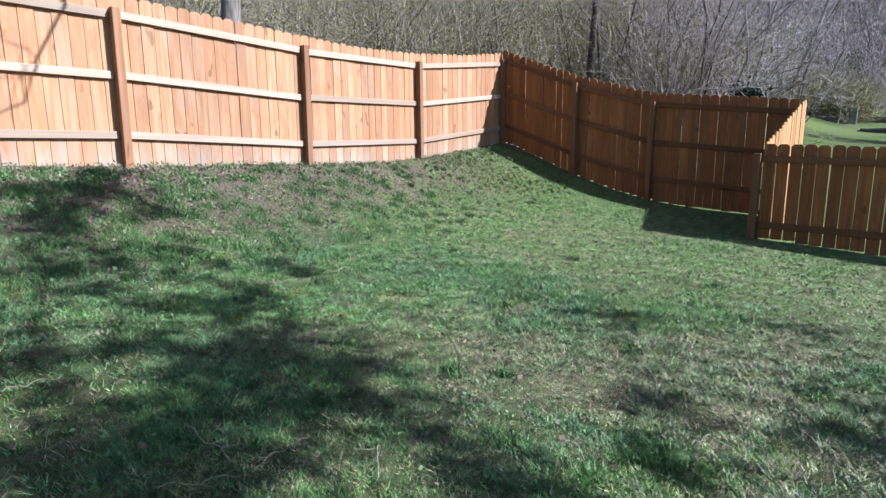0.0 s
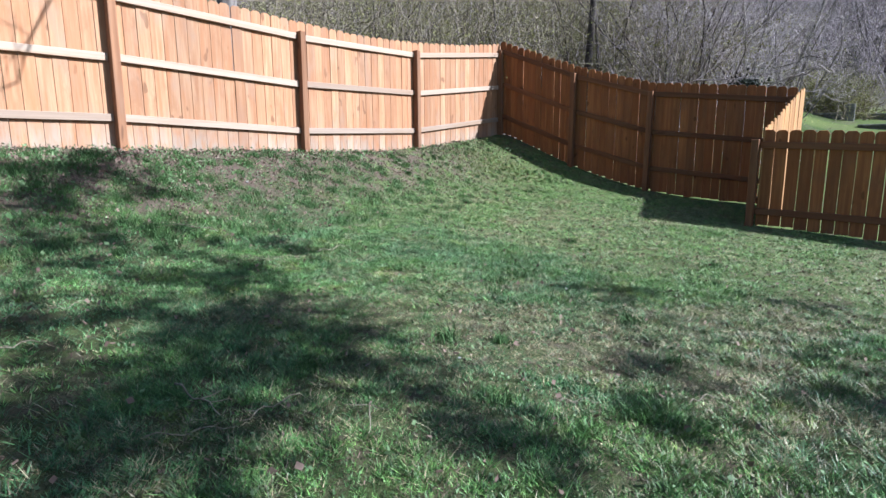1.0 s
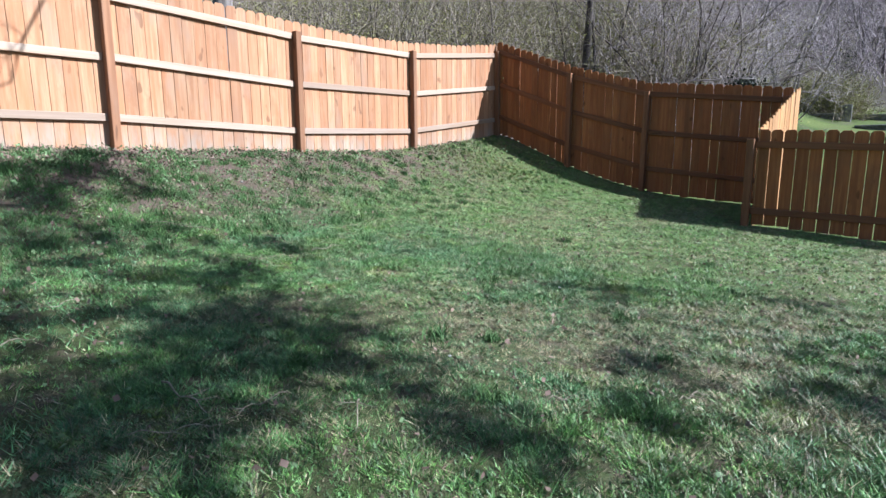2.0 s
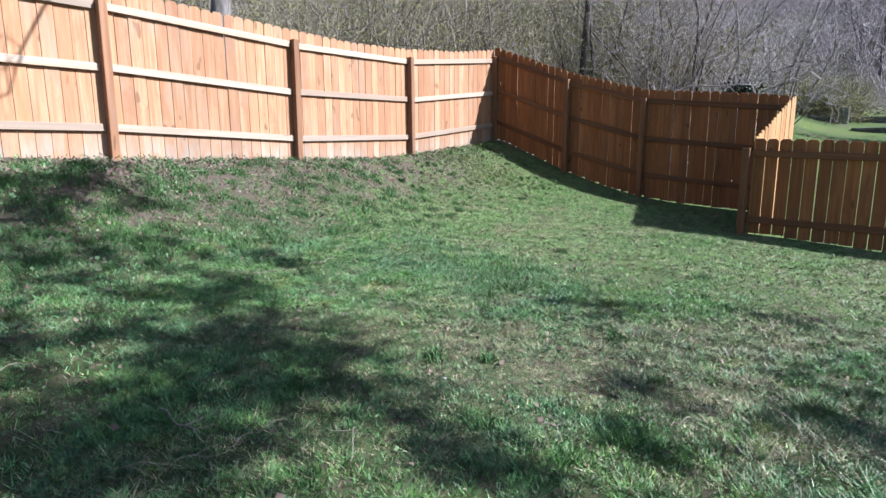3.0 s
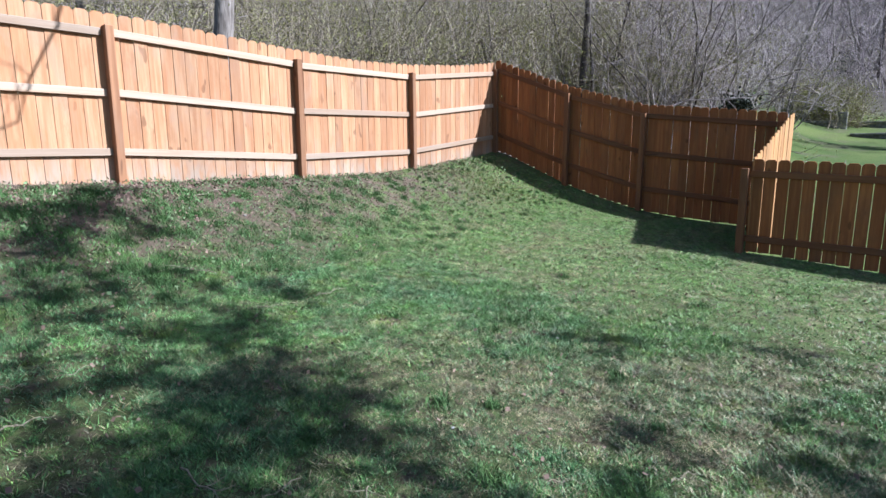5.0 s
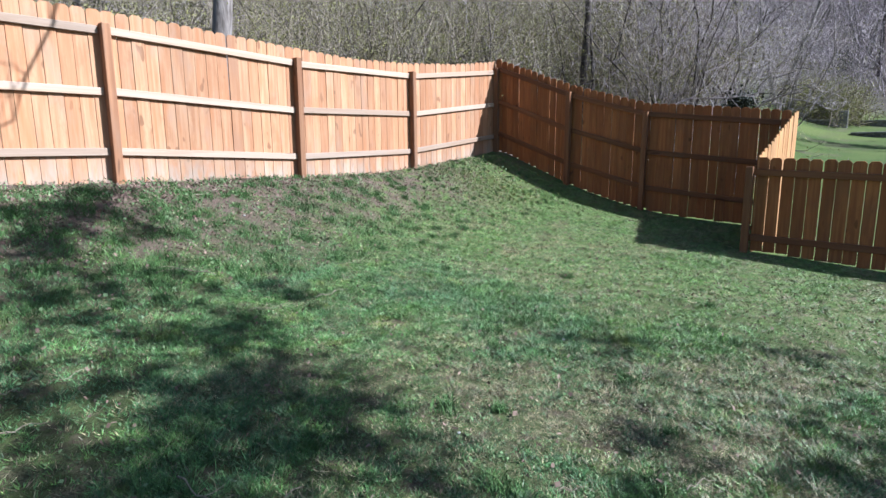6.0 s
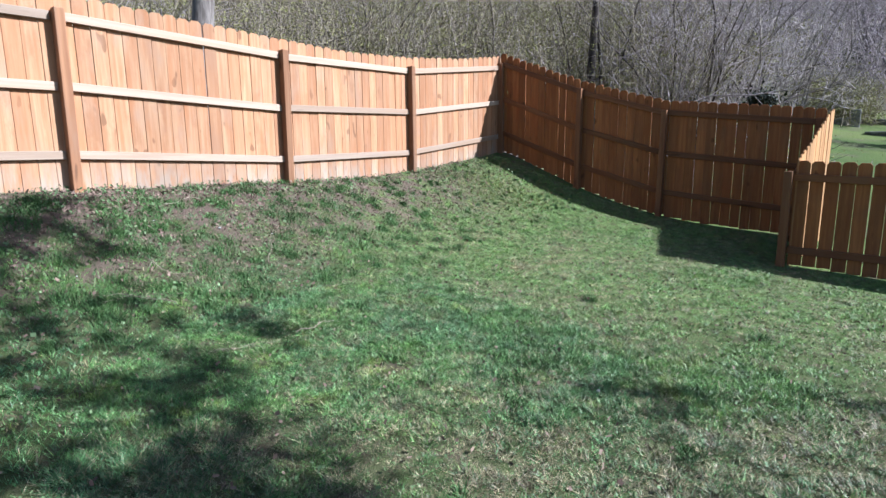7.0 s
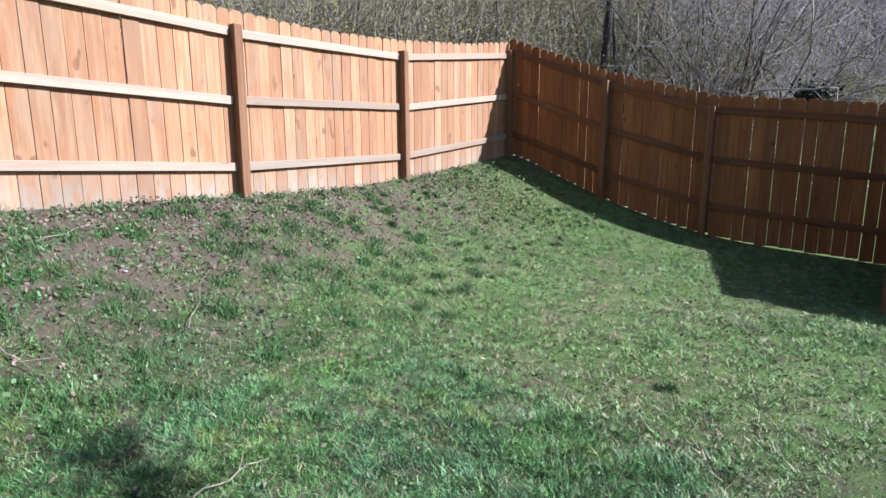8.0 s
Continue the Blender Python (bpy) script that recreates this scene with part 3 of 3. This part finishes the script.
def corner_brush(rng):
    while True:
        x, y = rng.uniform(-11.5, -7.0), rng.uniform(8.0, 15.5)
        if (x < -8.3 or y > 13) and not in_lane(x, y):
            return x, y


def hill_spots(rng):
    a, r = radians(rng.uniform(82, 168) if rng.random() < 0.5 else rng.uniform(84, 112)), rng.uniform(39, 120)
    return r * math.cos(a), r * math.sin(a)


thicket("brush_thicket", "tangled understorey brush with first green leaves", 41, 2500, left_spots, 4.2, 1.0, M_BRUSH)
thicket("bare_thicket", "tangle of bare grey brush behind the fence", 42, 650, right_spots, 2.8, 0.7, M_TWIG, tilt=0.75, twigs=6)
thicket("bare_thicket", "pale bare saplings standing among the leafing brush", 46, 110, deep_spots, 4.2, 0.0, M_TWIG, tilt=0.22, twigs=9, heavy=1.1)
# blackish stems added to stand in for the shade deep in the corner brush
thicket("dark_thicket", "tangled brush close behind the fence corner, coloured dark like the shade inside it", 47, 110, corner_brush, 2.7, 0.0, M_DARK_BARK, tilt=0.45, twigs=8, heavy=1.1)
thicket("dark_thicket", "dark leaning branches crossing the pale brush", 48, 24, right_spots, 4.6, 0.0, M_DARK_BARK, tilt=0.7, twigs=6, heavy=2.0)
thicket("bare_thicket", "heavier pale leaning branches in the brush", 144, 90, right_spots, 4.4, 0.1, M_TWIG, tilt=0.85, twigs=7, heavy=1.7)


def edge_spots(rng):
    return rng.gauss(-1.6, 0.65), rng.gauss(33.2, 0.7)


thicket("leafing_thicket", "low brush in young green leaf at the field edge", 45, 260, edge_spots, 2.1, 1.4, M_BRUSH, tilt=0.5)
thicket("hillside_woods", "distant bare grey woods on the hillside", 43, 2300, hill_spots, 10.0, 0.12, M_HILL, tilt=0.3, twigs=6)

# ---- the yard tree on the sunny side, whose crown shades the lawn ----
def shade_tree(x, y):
    """A tree with spreading limbs, each ending in a ragged clump of foliage; the shade falls down-sun of each clump."""
    rng = random.Random(51)
    wood, twig, leaves = Limbs(), Limbs(), Limbs()
    z0 = at_ground(x, y)
    trunk = path_of(rng, (0, 0, -0.1), (0.02, 0.01, 1), 11.5, 9, 0.03, 0.02)
    wood.tube(trunk, [0.2 - 0.019 * j for j in range(10)], 8)
    # sprays of foliage along the limbs, named by where their shade lies: from x, y to x, y
    wide_sprays = ((-5.43, 2.01, -5.88, 2.55), (-5.88, 2.57, -6.45, 3.2), (-3.62, 2.29, -3.39, 2.66), (-3.05, 2.42, -2.3, 2.0), (-2.5, 2.27, -2.1, 2.54), (-2.13, 2.3, -1.6, 2.25),
                   (-1.45, 2.15, -1.05, 2.14), (-2.26, 1.67, -1.96, 1.85), (-1.97, 1.42, -1.75, 1.62), (-1.75, 1.25, -1.5, 1.4), (-2.5, 1.37, -1.9, 1.36), (-2.58, 1.1, -1.8, 1.1))
    slim_sprays = ((-4.68, 1.73, -4.76, 2.07), (-4.64, 2.39, -4.37, 2.56), (-3.74, 2.77, -3.53, 2.85), (-3.31, 1.35, -3.33, 1.65), (-4.2, 3.45, -3.5, 3.4),
                   (-1.6, 4.25, -1.3, 4.2), (-0.92, 3.3, -0.59, 3.12), (-0.72, 2.78, -0.53, 2.57), (-0.95, 2.14, -0.5, 2.12), (-0.4, 5.1, -0.1, 5.1), (-0.03, 3.95, 0.16, 3.85),
                   (-0.05, 3.3, 0.2, 3.4), (-2.95, 1.99, -2.57, 2.03))
    shade = []
    for sprays, broad in ((wide_sprays, 0.125), (slim_sprays, 0.095)):
        for x0, y0, x1, y1 in sprays:
            n = int(math.hypot(x1 - x0, y1 - y0) / (broad * 1.3)) + 2
            for j in range(n):
                w = j / (n - 1)
                shade.append((x0 + (x1 - x0) * w + rng.gauss(0, 0.05), y0 + (y1 - y0) * w + rng.gauss(0, 0.05), broad * rng.uniform(0.7, 1.2), j == n // 2))
    for j in range(135):
        # loose twigs of foliage between the limbs
        far = rng.uniform(-6.3, -3.6) if j % 3 else rng.uniform(-3.6, -2.0)
        shade.append((far, rng.uniform(1.0, 2.8) - 0.12 * (far + 2.0), rng.uniform(0.05, 0.1), False))
    shade.sort(key=lambda clump: not clump[3])
    held = []
    for gx1, gy1, breadth, on_limb in shade:
        tall = 5.4 - 0.42 * gx1
        rise = z0 + tall - at_ground(gx1, gy1)
        c = Vector((gx1, gy1, at_ground(gx1, gy1))) + SUN * (rise / SUN.z) - Vector((x, y, z0))
        if on_limb:
            p = Vector(trunk[int(min(max((tall - 1.6) / 11.5, 0.2), 0.85) * 9)])
            mid = p.lerp(c, 0.5) + Vector((rng.gauss(0, 0.3), rng.gauss(0, 0.3), 0.25))
            wood.tube([tuple(p), tuple(mid), tuple(c)], [0.014, 0.010, 0.005], 5)
        else:
            p = min(held, key=lambda q: (q - c).length)
            twig.tube([tuple(p), tuple(p.lerp(c, 0.5) + Vector((0, 0, 0.06))), tuple(c)], [0.006, 0.005, 0.004], 4)
        held.append(c)
        clumps = [(c, breadth)]
        if breadth > 0.125:
            for _ in range(3):
                d = c + Vector((rng.gauss(0, 0.34), rng.gauss(0, 0.24), rng.gauss(0, 0.1)))
                clumps.append((d, breadth * rng.uniform(0.3, 0.55)))
                twig.tube([tuple(c), tuple(d)], [0.008, 0.004], 3)
        for d, wide in clumps:
            for _ in range(6):
                end = d + Vector((rng.gauss(0, wide), rng.gauss(0, wide), rng.gauss(0, wide * 0.3)))
                twig.tube([tuple(d), tuple(end)], [0.006, 0.003], 3)
            for _ in range(int((2600 if breadth > 0.115 else 1550) * wide ** 2) + 3):
                q = d + Vector((rng.gauss(0, wide), rng.gauss(0, wide), rng.gauss(0, wide * 0.3)))
                leaves.leaf(tuple(q), rng.uniform(0.07, 0.13), rng)
    # a bare top limb, leaning over the yard
    foot = Vector((-6.97, 2.46, 1.93)) + SUN * (3.4 / SUN.x) - Vector((x, y, z0))
    bare = [foot + Vector(d) for d in ((0, 0.72, 1.5), (0, 0.60, 1.14), (0, 0.34, 0.64), (0, 0.27, 0.45), (0, 0.2, 0.2), (0, -0.05, 0.08))]
    wood.tube([tuple(trunk[8]), tuple(bare[0] + Vector((0.6, 1.0, 2.6))), tuple(bare[0] + Vector((0.05, 0.3, 0.9)))] + [tuple(p) for p in bare], [0.05, 0.035, 0.025, 0.021, 0.019, 0.016, 0.014, 0.011, 0.008], 5)
    for j, dy, dz in ((2, -0.3, 0.2), (3, -0.28, -0.05), (1, -0.15, 0.3), (2, -0.2, -0.25), (4, -0.3, 0.25)):
        end = path_of(rng, tuple(bare[j]), (0, dy, dz), 0.55, 4, 0.2, 0.0)
        twig.tube(end, [0.008, 0.007, 0.006, 0.005, 0.003], 4)
    root = tagged(new("yard_tree"), "spreading yard tree with ragged clumps of foliage", "tree")
    part("trunk", wood.mesh("trunk", M_BARK), root)
    part("crown", twig.mesh("crown", M_BRUSH), root, "fine brown twigs")
    part("leaves", leaves.mesh("leaves", M_BUD, False), root, "clumps of green leaves")
    root.location = (x, y, z0)
    return root


yard_tree = shade_tree(5.2, 2.7)
stand_copy(yard_tree, 6.4, 26.3, 30, 0.7)

# a dark evergreen sapling against the pale brush
def dark_sapling(x, y, tall, wide):
    rng = random.Random(38)
    wood, leaves = Limbs(), Limbs()
    for _ in range(5):
        tip = (rng.gauss(0, wide * 0.5), rng.gauss(0, wide * 0.5), tall + rng.gauss(0, wide * 0.4))
        wood.tube([(rng.gauss(0, 0.04), rng.gauss(0, 0.04), -0.1), (tip[0] * 0.3, tip[1] * 0.3, tall * 0.55), tip], [0.016, 0.011, 0.004], 4)
    for _ in range(1500):
        leaves.leaf((rng.gauss(0, wide * 0.5), rng.gauss(0, wide * 0.5), tall + rng.gauss(0, wide * 0.4)), rng.uniform(0.04, 0.08), rng)
    root = tagged(new("dark_sapling"), "small dark evergreen sapling among pale brush", "shrub")
    part("stem", wood.mesh("stem", M_DARK_BARK), root)
    part("leaves", leaves.mesh("leaves", M_EVERGREEN, False), root, "dense blackish green leaves")
    root.location = (x, y, at_ground(x, y))


dark_sapling(-2.2, 14.6, 1.93, 0.26)
# a far dark clump, added to stand in for a dark gap in the woods
dark_sapling(-1.2, 45.0, 1.7, 1.1)

# a long dry branch arching just behind the shaded fence
arch = Limbs()
arch.tube([(0, 0, -0.1), (0.3, 0.05, 1.2), (0.7, 0.0, 1.95), (1.3, -0.05, 2.15), (2.0, 0.0, 2.12), (2.6, 0.1, 2.2), (3.1, 0.15, 2.42)], [0.022, 0.02, 0.018, 0.015, 0.012, 0.009, 0.005], 5)
arch.tube([(1.3, -0.05, 2.15), (1.6, 0.1, 2.4), (1.75, 0.15, 2.7)], [0.009, 0.007, 0.004], 4)
arch.tube([(2.0, 0.0, 2.12), (2.15, 0.05, 1.95), (2.2, 0.1, 1.8)], [0.008, 0.006, 0.004], 4)
arch_branch = tagged(new("arching_branch", arch.mesh("arching_branch", M_TWIG)), "long dry grey branch arching behind the fence", "branch")
arch_branch.location = (-4.1, 12.7, at_ground(-4.1, 12.7) - 0.42)


# ---- low walls in the field ----
def low_wall(label, x0, x1, y, tall, pillar):
    root = tagged(new("low_wall"), label, "wall", "field walls")
    xm = (x0 + x1) / 2
    z = min(at_ground(x0, y), at_ground(x1, y)) - 0.15
    root.location = (xm, y, z)
    part("wall_body", mesh_from_bm("wall_body", bevelled_box(x1 - x0, 0.35, tall, 0.02), M_STONE), root)
    part("coping", mesh_from_bm("coping", bevelled_box(x1 - x0 + 0.1, 0.5, 0.09, 0.015), M_STONE), root, "", Matrix.Translation((0, 0, tall)))
    if pillar:
        part("end_pillar", mesh_from_bm("end_pillar", bevelled_box(0.38, 0.45, tall + 0.45, 0.03), M_STONE), root, "", Matrix.Translation(((x1 - x0) / 2 + 0.2, 0, 0)))
    return root


low_wall("low pale concrete wall with end pillar on grass", -2.1, -0.8, 31.7, 0.36, True)
low_wall("low pale concrete wall in the field", -3.4, -2.5, 35.0, 0.4, False)
low_wall("low pale concrete wall in the field", -0.6, 2.6, 33.0, 0.45, False)
low_wall("low pale concrete wall in the field", -0.2, 3.0, 29.0, 0.4, False)


# ---- sticks, stones and litter on the lawn ----
def stick(seed, x, y, turn, length, radius, forks):
    rng = random.Random(seed)
    limbs = Limbs()
    pts = path_of(rng, (0, 0, 0), (1, 0, 0), length, 7, 0.14, 0.0)
    pts = [(p[0], p[1], 0) for p in pts]
    c, s = math.cos(radians(turn)), math.sin(radians(turn))
    base = at_ground(x, y)

    def lay(q, up):
        wx, wy = x + q[0] * c - q[1] * s, y + q[0] * s + q[1] * c
        return (q[0], q[1], at_ground(wx, wy) - base + up)
    limbs.tube([lay(p, 0.035 + 0.012 * math.sin(j * 1.7)) for j, p in enumerate(pts)], [radius * (1 - 0.09 * j) for j in range(8)], 5)
    for _ in range(forks):
        j = rng.randint(1, 5)
        end = path_of(rng, pts[j], (0.6, rng.choice((-1, 1)) * rng.uniform(0.5, 1.2), 0), length * rng.uniform(0.15, 0.4), 3, 0.15, 0.0)
        limbs.tube([lay(p, 0.04) for p in end], [radius * 0.6, radius * 0.5, radius * 0.4, radius * 0.25], 4)
    ob = tagged(new("fallen_stick", limbs.mesh("fallen_stick", M_STICK)), "dry grey fallen twig lying in the grass", "stick", "sticks on the lawn")
    ob.matrix_basis = pose(x, y, base, 0, 0, turn)
    return ob


STICKS = [(-3.4, 1.51, 95, 0.26), (-3.47, 1.29, 74, 0.15), (-3.03, 1.16, 93, 0.23), (-1.87, 1.28, 56, 0.3), (-1.74, 1.83, -84, 0.3), (-2.17, 1.55, 6, 0.37), (-2.56, 1.54, 89, 0.1), (-0.5, 2.83, 62, 0.19), (-6.1, 3.91, 104, 0.62), (-4.88, 4.27, 36, 0.51), (-4.88, 4.27, 145, 0.81), (-5.3, 3.37, 20, 0.44), (-5.16, 5.36, 123, 0.45), (-6.16, 3.41, 91, 0.16), (-3.56, 3.5, 85, 0.35), (-3.68, 2.92, 79, 0.47), (-1.7, 4.15, 41, 0.09), (-4.52, 3.19, -146, 0.58), (-0.92, 2.48, 56, 0.17), (-1.49, 1.98, -56, 0.24)]
for j, (x, y, turn, length) in enumerate(STICKS):
    stick(100 + j, x, y, turn, length, 0.0026 + 0.001 * (j % 3), 1 + j % 2)


def scatter_leaves(name, label, seed, count, spots, size, material, lift):
    rng = random.Random(seed)
    limbs = Limbs()
    for _ in range(count):
        x, y = spots(rng)
        limbs.leaf((x, y, at_ground(x, y) + rng.uniform(0.004, lift)), size * rng.uniform(0.5, 1.3), rng)
    return tagged(new(name, limbs.mesh(name, material, False)), label, "leaves", kind="stuff")


def bank_spots(rng):
    while True:
        x, y = rng.uniform(-7.1, -4.3), rng.uniform(-0.5, 11.0)
        if rng.random() < (-(x + 4.1) / 2.6) ** 1.3 and noise.noise((x * 1.3, y * 1.3, 5)) > rng.uniform(-0.9, 0.1) + max(0.0, y - 8.3) * 0.25:
            return x, y


def lawn_spots(rng):
    return rng.uniform(-6.6, 2.0), rng.uniform(0.5, 10.6)


scatter_leaves("dead_leaves", "dead brown leaves lying on the bank", 61, 12000, bank_spots, 0.033, M_LITTER, 0.03)
scatter_leaves("dead_leaves", "scattered dead leaves in the lawn", 62, 4200, lawn_spots, 0.028, M_LITTER, 0.04)
def corner_spots(rng):
    return rng.gauss(-5.2, 0.45), min(rng.gauss(9.3, 0.45), 10.6)


scatter_leaves("weeds", "bright yellow-green weeds near the fence corner", 64, 1000, corner_spots, 0.032, M_BUD, 0.09)
scatter_leaves("weeds", "low broad-leaved weeds on the bank", 63, 5500, bank_spots, 0.032, M_WEED, 0.06)


scatter_leaves("clover", "small clover leaves low in the lawn", 65, 20000, lawn_spots, 0.020, M_WEED, 0.035)


def blades(name, label, seed, count, spots, tall, wide, material, simple=False, tuft=1):
    """Grass blades of three triangles each, bent at half height; simple: of one triangle. Dry turf is shorter and lies flatter."""
    rng = np.random.default_rng(seed)
    x, y, tall_here, dry = spots(rng, count // tuft)
    # each tuft spreads its blades outwards
    tone = rng.uniform(0.4, 1.45, len(x)) + 0.12 * np.clip((y - 4.5) / 2.0, 0, 1) * (1 - np.clip((-x - 4.6) / 1.4, 0, 1))
    dry = np.clip(dry + rng.normal(0, 0.16, len(x)), 0.0, 0.95)
    x, y, tall_here, dry, tone = (np.repeat(v, tuft) for v in (x, y, tall_here * rng.uniform(0.6, 1.4, len(x)), dry, tone))
    n = len(x)
    off, way = np.abs(rng.normal(0, 0.015 if tuft > 1 else 0.0, n)), rng.uniform(0, 2 * np.pi, n)
    x, y = x + off * np.cos(way), y + off * np.sin(way)
    z = height(x, y) - 0.004
    a = rng.uniform(0, 2 * np.pi, n)
    h = tall * tall_here * rng.uniform(0.5, 1.3, n)
    lean = rng.uniform(0.3, 1.5, n) * h * (1 + 0.9 * dry)
    b = way + rng.normal(0, 0.6, n)
    w = wide * rng.uniform(0.6, 1.3, n)
    root = np.stack([x, y, z], -1)
    across = np.stack([np.cos(a), np.sin(a), 0 * a], -1) * w[:, None]
    tilt = np.stack([np.cos(b) * lean, np.sin(b) * lean, 0 * b], -1)
    up = np.stack([0 * h, 0 * h, h], -1)
    if simple:
        corners = 3
        v = np.stack([root - across, root + across, root + tilt + up], 1)
        me = mesh_of_arrays(name, v.reshape(-1, 3), np.arange(3 * n), np.full(n, 3), material)
    else:
        corners = 5
        v = np.stack([root - across, root + across, root + 0.3 * tilt + 0.6 * up + 0.7 * across, root + 0.3 * tilt + 0.6 * up - 0.7 * across, root + tilt + up], 1)
        i = np.arange(n)[:, None] * 5
        loops = np.concatenate([i, i + 1, i + 2, i + 3, i + 3, i + 2, i + 4], 1).ravel()
        me = mesh_of_arrays(name, v.reshape(-1, 3), loops, np.tile([4, 3], n), material)
    for field, values in (("dry", dry), ("tone", tone)):
        turf = me.attributes.new(field, 'FLOAT', 'POINT')
        turf.data.foreach_set("value", np.repeat(values, corners).astype(np.float32))
    return tagged(new(name, me), label, "grass", kind="stuff")


def wave(x, y, s, seed):
    """A cheap smooth uneven field, about -1 to 1."""
    r = np.random.default_rng(seed)
    out = 0
    for _ in range(12):
        k1, k2, ph = r.normal(0, s), r.normal(0, s), r.uniform(0, 6.28)
        out = out + np.sin(k1 * x + k2 * y + ph)
    return out / 4.0


def mound(x, y, cx, cy, rx, ry):
    return np.exp(-((x - cx) / rx) ** 2 - ((y - cy) / ry) ** 2)


def dryness(x, y):
    """0 for lush turf, 1 for straw: patches a hand to a pace wide, worn ground in mid-lawn, lusher bands beyond it."""
    rough = 0.16 * wave(x, y, 2.2, 14) + 0.20 * wave(x, y, 7.0, 15) + 0.15 * wave(x, y, 22.0, 16)
    worn = 0.42 * mound(x, y, -1.5, 3.1, 0.8, 0.6) + 0.24 * mound(x, y, -0.6, 3.3, 0.5, 0.35) + 0.25 * mound(x, y, -2.3, 2.6, 0.4, 0.3) + 0.22 * mound(x, y, -3.0, 7.7, 0.9, 0.8) + 0.28 * mound(x, y, 0.2, 6.0, 1.1, 2.2)
    lush = 0.34 * mound(x, y, -2.5, 4.65, 0.65, 0.4) + 0.22 * mound(x, y, -1.0, 5.3, 0.6, 0.35) + 0.30 * mound(x, y, -0.65, 2.75, 0.3, 0.25) + 0.25 * mound(x, y, -3.6, 9.6, 1.3, 0.7) + 0.26 * mound(x, y, -3.9, 1.9, 1.8, 1.6)
    return np.clip(0.24 + 0.09 * np.clip((y - 4.0) / 2.0, 0, 1) + rough + worn - lush, 0.02, 0.95)


def inside_yard(x, y):
    return (x > -6.95 + 0.07 * (y - 3.5) - 0.17) & (y < 10.9) & ((x < -1.05) | (y < 8.95))


def turf_height(x, y, dry):
    return np.maximum(1.25 - 0.7 * dry + 0.25 * np.clip(wave(x, y, 1.6, 5), -1, 1.5) + 0.4 * np.clip(wave(x, y, 15.0, 7), -1, 1.2), 0.45)


def lawn_far(rng, count):
    x, y = rng.uniform(-7.15, 2.2, count), rng.uniform(0.7, 10.9, count)
    bank = np.clip((-x - 4.6) / 1.4, 0, 1) * np.clip((10.0 - y) / 2.0, 0.1, 1)
    keep = inside_yard(x, y) & (x > -1.8 * y - 4.0) & (x < 0.9 + 0.12 * y)
    upper = np.clip((y - 4.5) / 2.0, 0, 1)
    keep &= rng.random(count) > (0.5 - 0.45 * upper) * (wave(x, y, 26.0, 6) > 0.3) + 0.35 * ((y < 4.6) & (x > -3.4))
    keep &= rng.random(count) > 0.86 * bank * (0.75 + 0.4 * (wave(x, y, 5.0, 8) > 0.0)) + 0.25 * (1 - upper) * (wave(x, y, 3.0, 4) > 0.35)
    x, y = x[keep], y[keep]
    dry = dryness(x, y)
    return x, y, turf_height(x, y, dry), dry


def lawn_near(rng, count):
    x, y = rng.uniform(-4.2, 1.0, count), rng.uniform(1.0, 5.2, count)
    keep = (x > -1.35 * y - 0.6) & (x < 0.3 + 0.15 * y) & (rng.random(count) > 0.3 * (wave(x, y, 3.0, 4) > 0.35) + 0.55 * (wave(x, y, 26.0, 6) > 0.3))
    x, y = x[keep], y[keep]
    dry = dryness(x, y)
    return x, y, turf_height(x, y, dry), dry


def tussocks(rng, count):
    """Tufts of longer grass: on the bank and a few in the lawn."""
    m = 430
    cx, cy = -6.75 + 2.5 * rng.random(m), 0.6 + 10.0 * rng.random(m) ** 1.35
    cx[:26], cy[:26] = rng.uniform(-4.4, 0.6, 26), rng.uniform(1.2, 6.0, 26)
    size = rng.uniform(0.022, 0.085, m)
    size[:26] *= 0.65
    size *= np.clip((8.6 - cy) / 3.0, 0.2, 1)
    pick = rng.integers(0, m, count)
    x, y = cx[pick] + rng.normal(0, 1, count) * size[pick], cy[pick] + rng.normal(0, 1, count) * size[pick]
    keep = inside_yard(x, y)
    x, y = x[keep], y[keep]
    return x, y, 0.6 + 9.0 * size[pick][keep], 0 * x


blades("lawn_grass", "short patchy green and straw-coloured lawn grass", 71, 1000000, lawn_far, 0.025, 0.0029, M_BLADE, True, 8)
blades("lawn_grass", "short patchy green and straw-coloured lawn grass", 72, 850000, lawn_near, 0.023, 0.0024, M_BLADE, True, 9)
blades("grass_tufts", "darker tufts of longer grass on the bank", 73, 62000, tussocks, 0.055, 0.0028, M_TUFT)


def pebble(seed, x, y, size):
    rng = random.Random(seed)
    bm = bmesh.new()
    bmesh.ops.create_icosphere(bm, subdivisions=2, radius=size)
    for v in bm.verts:
        v.co *= 1 + rng.uniform(-0.15, 0.15)
        v.co.z *= 0.6
    ob = tagged(new("white_stone", mesh_from_bm("white_stone", bm, M_PEBBLE)), "small white stone lying in the grass", "stone", "stones on the lawn")
    ob.matrix_basis = pose(x, y, at_ground(x, y) + size * 0.75, 0, 0, rng.uniform(0, 360))
    return ob


STONES = [(-5.92, 3.76), (-5.84, 3.67), (-5.66, 4.28), (-5.54, 4.51), (-5.42, 4.73), (-4.41, 4.63), (-4.29, 6.75), (-5.25, 2.81), (-5.8, 5.98), (-1.52, 2.63), (-1.65, 4.16)]
for j, (x, y) in enumerate(STONES):
    pebble(200 + j, x, y, 0.009 + 0.003 * (j % 3))
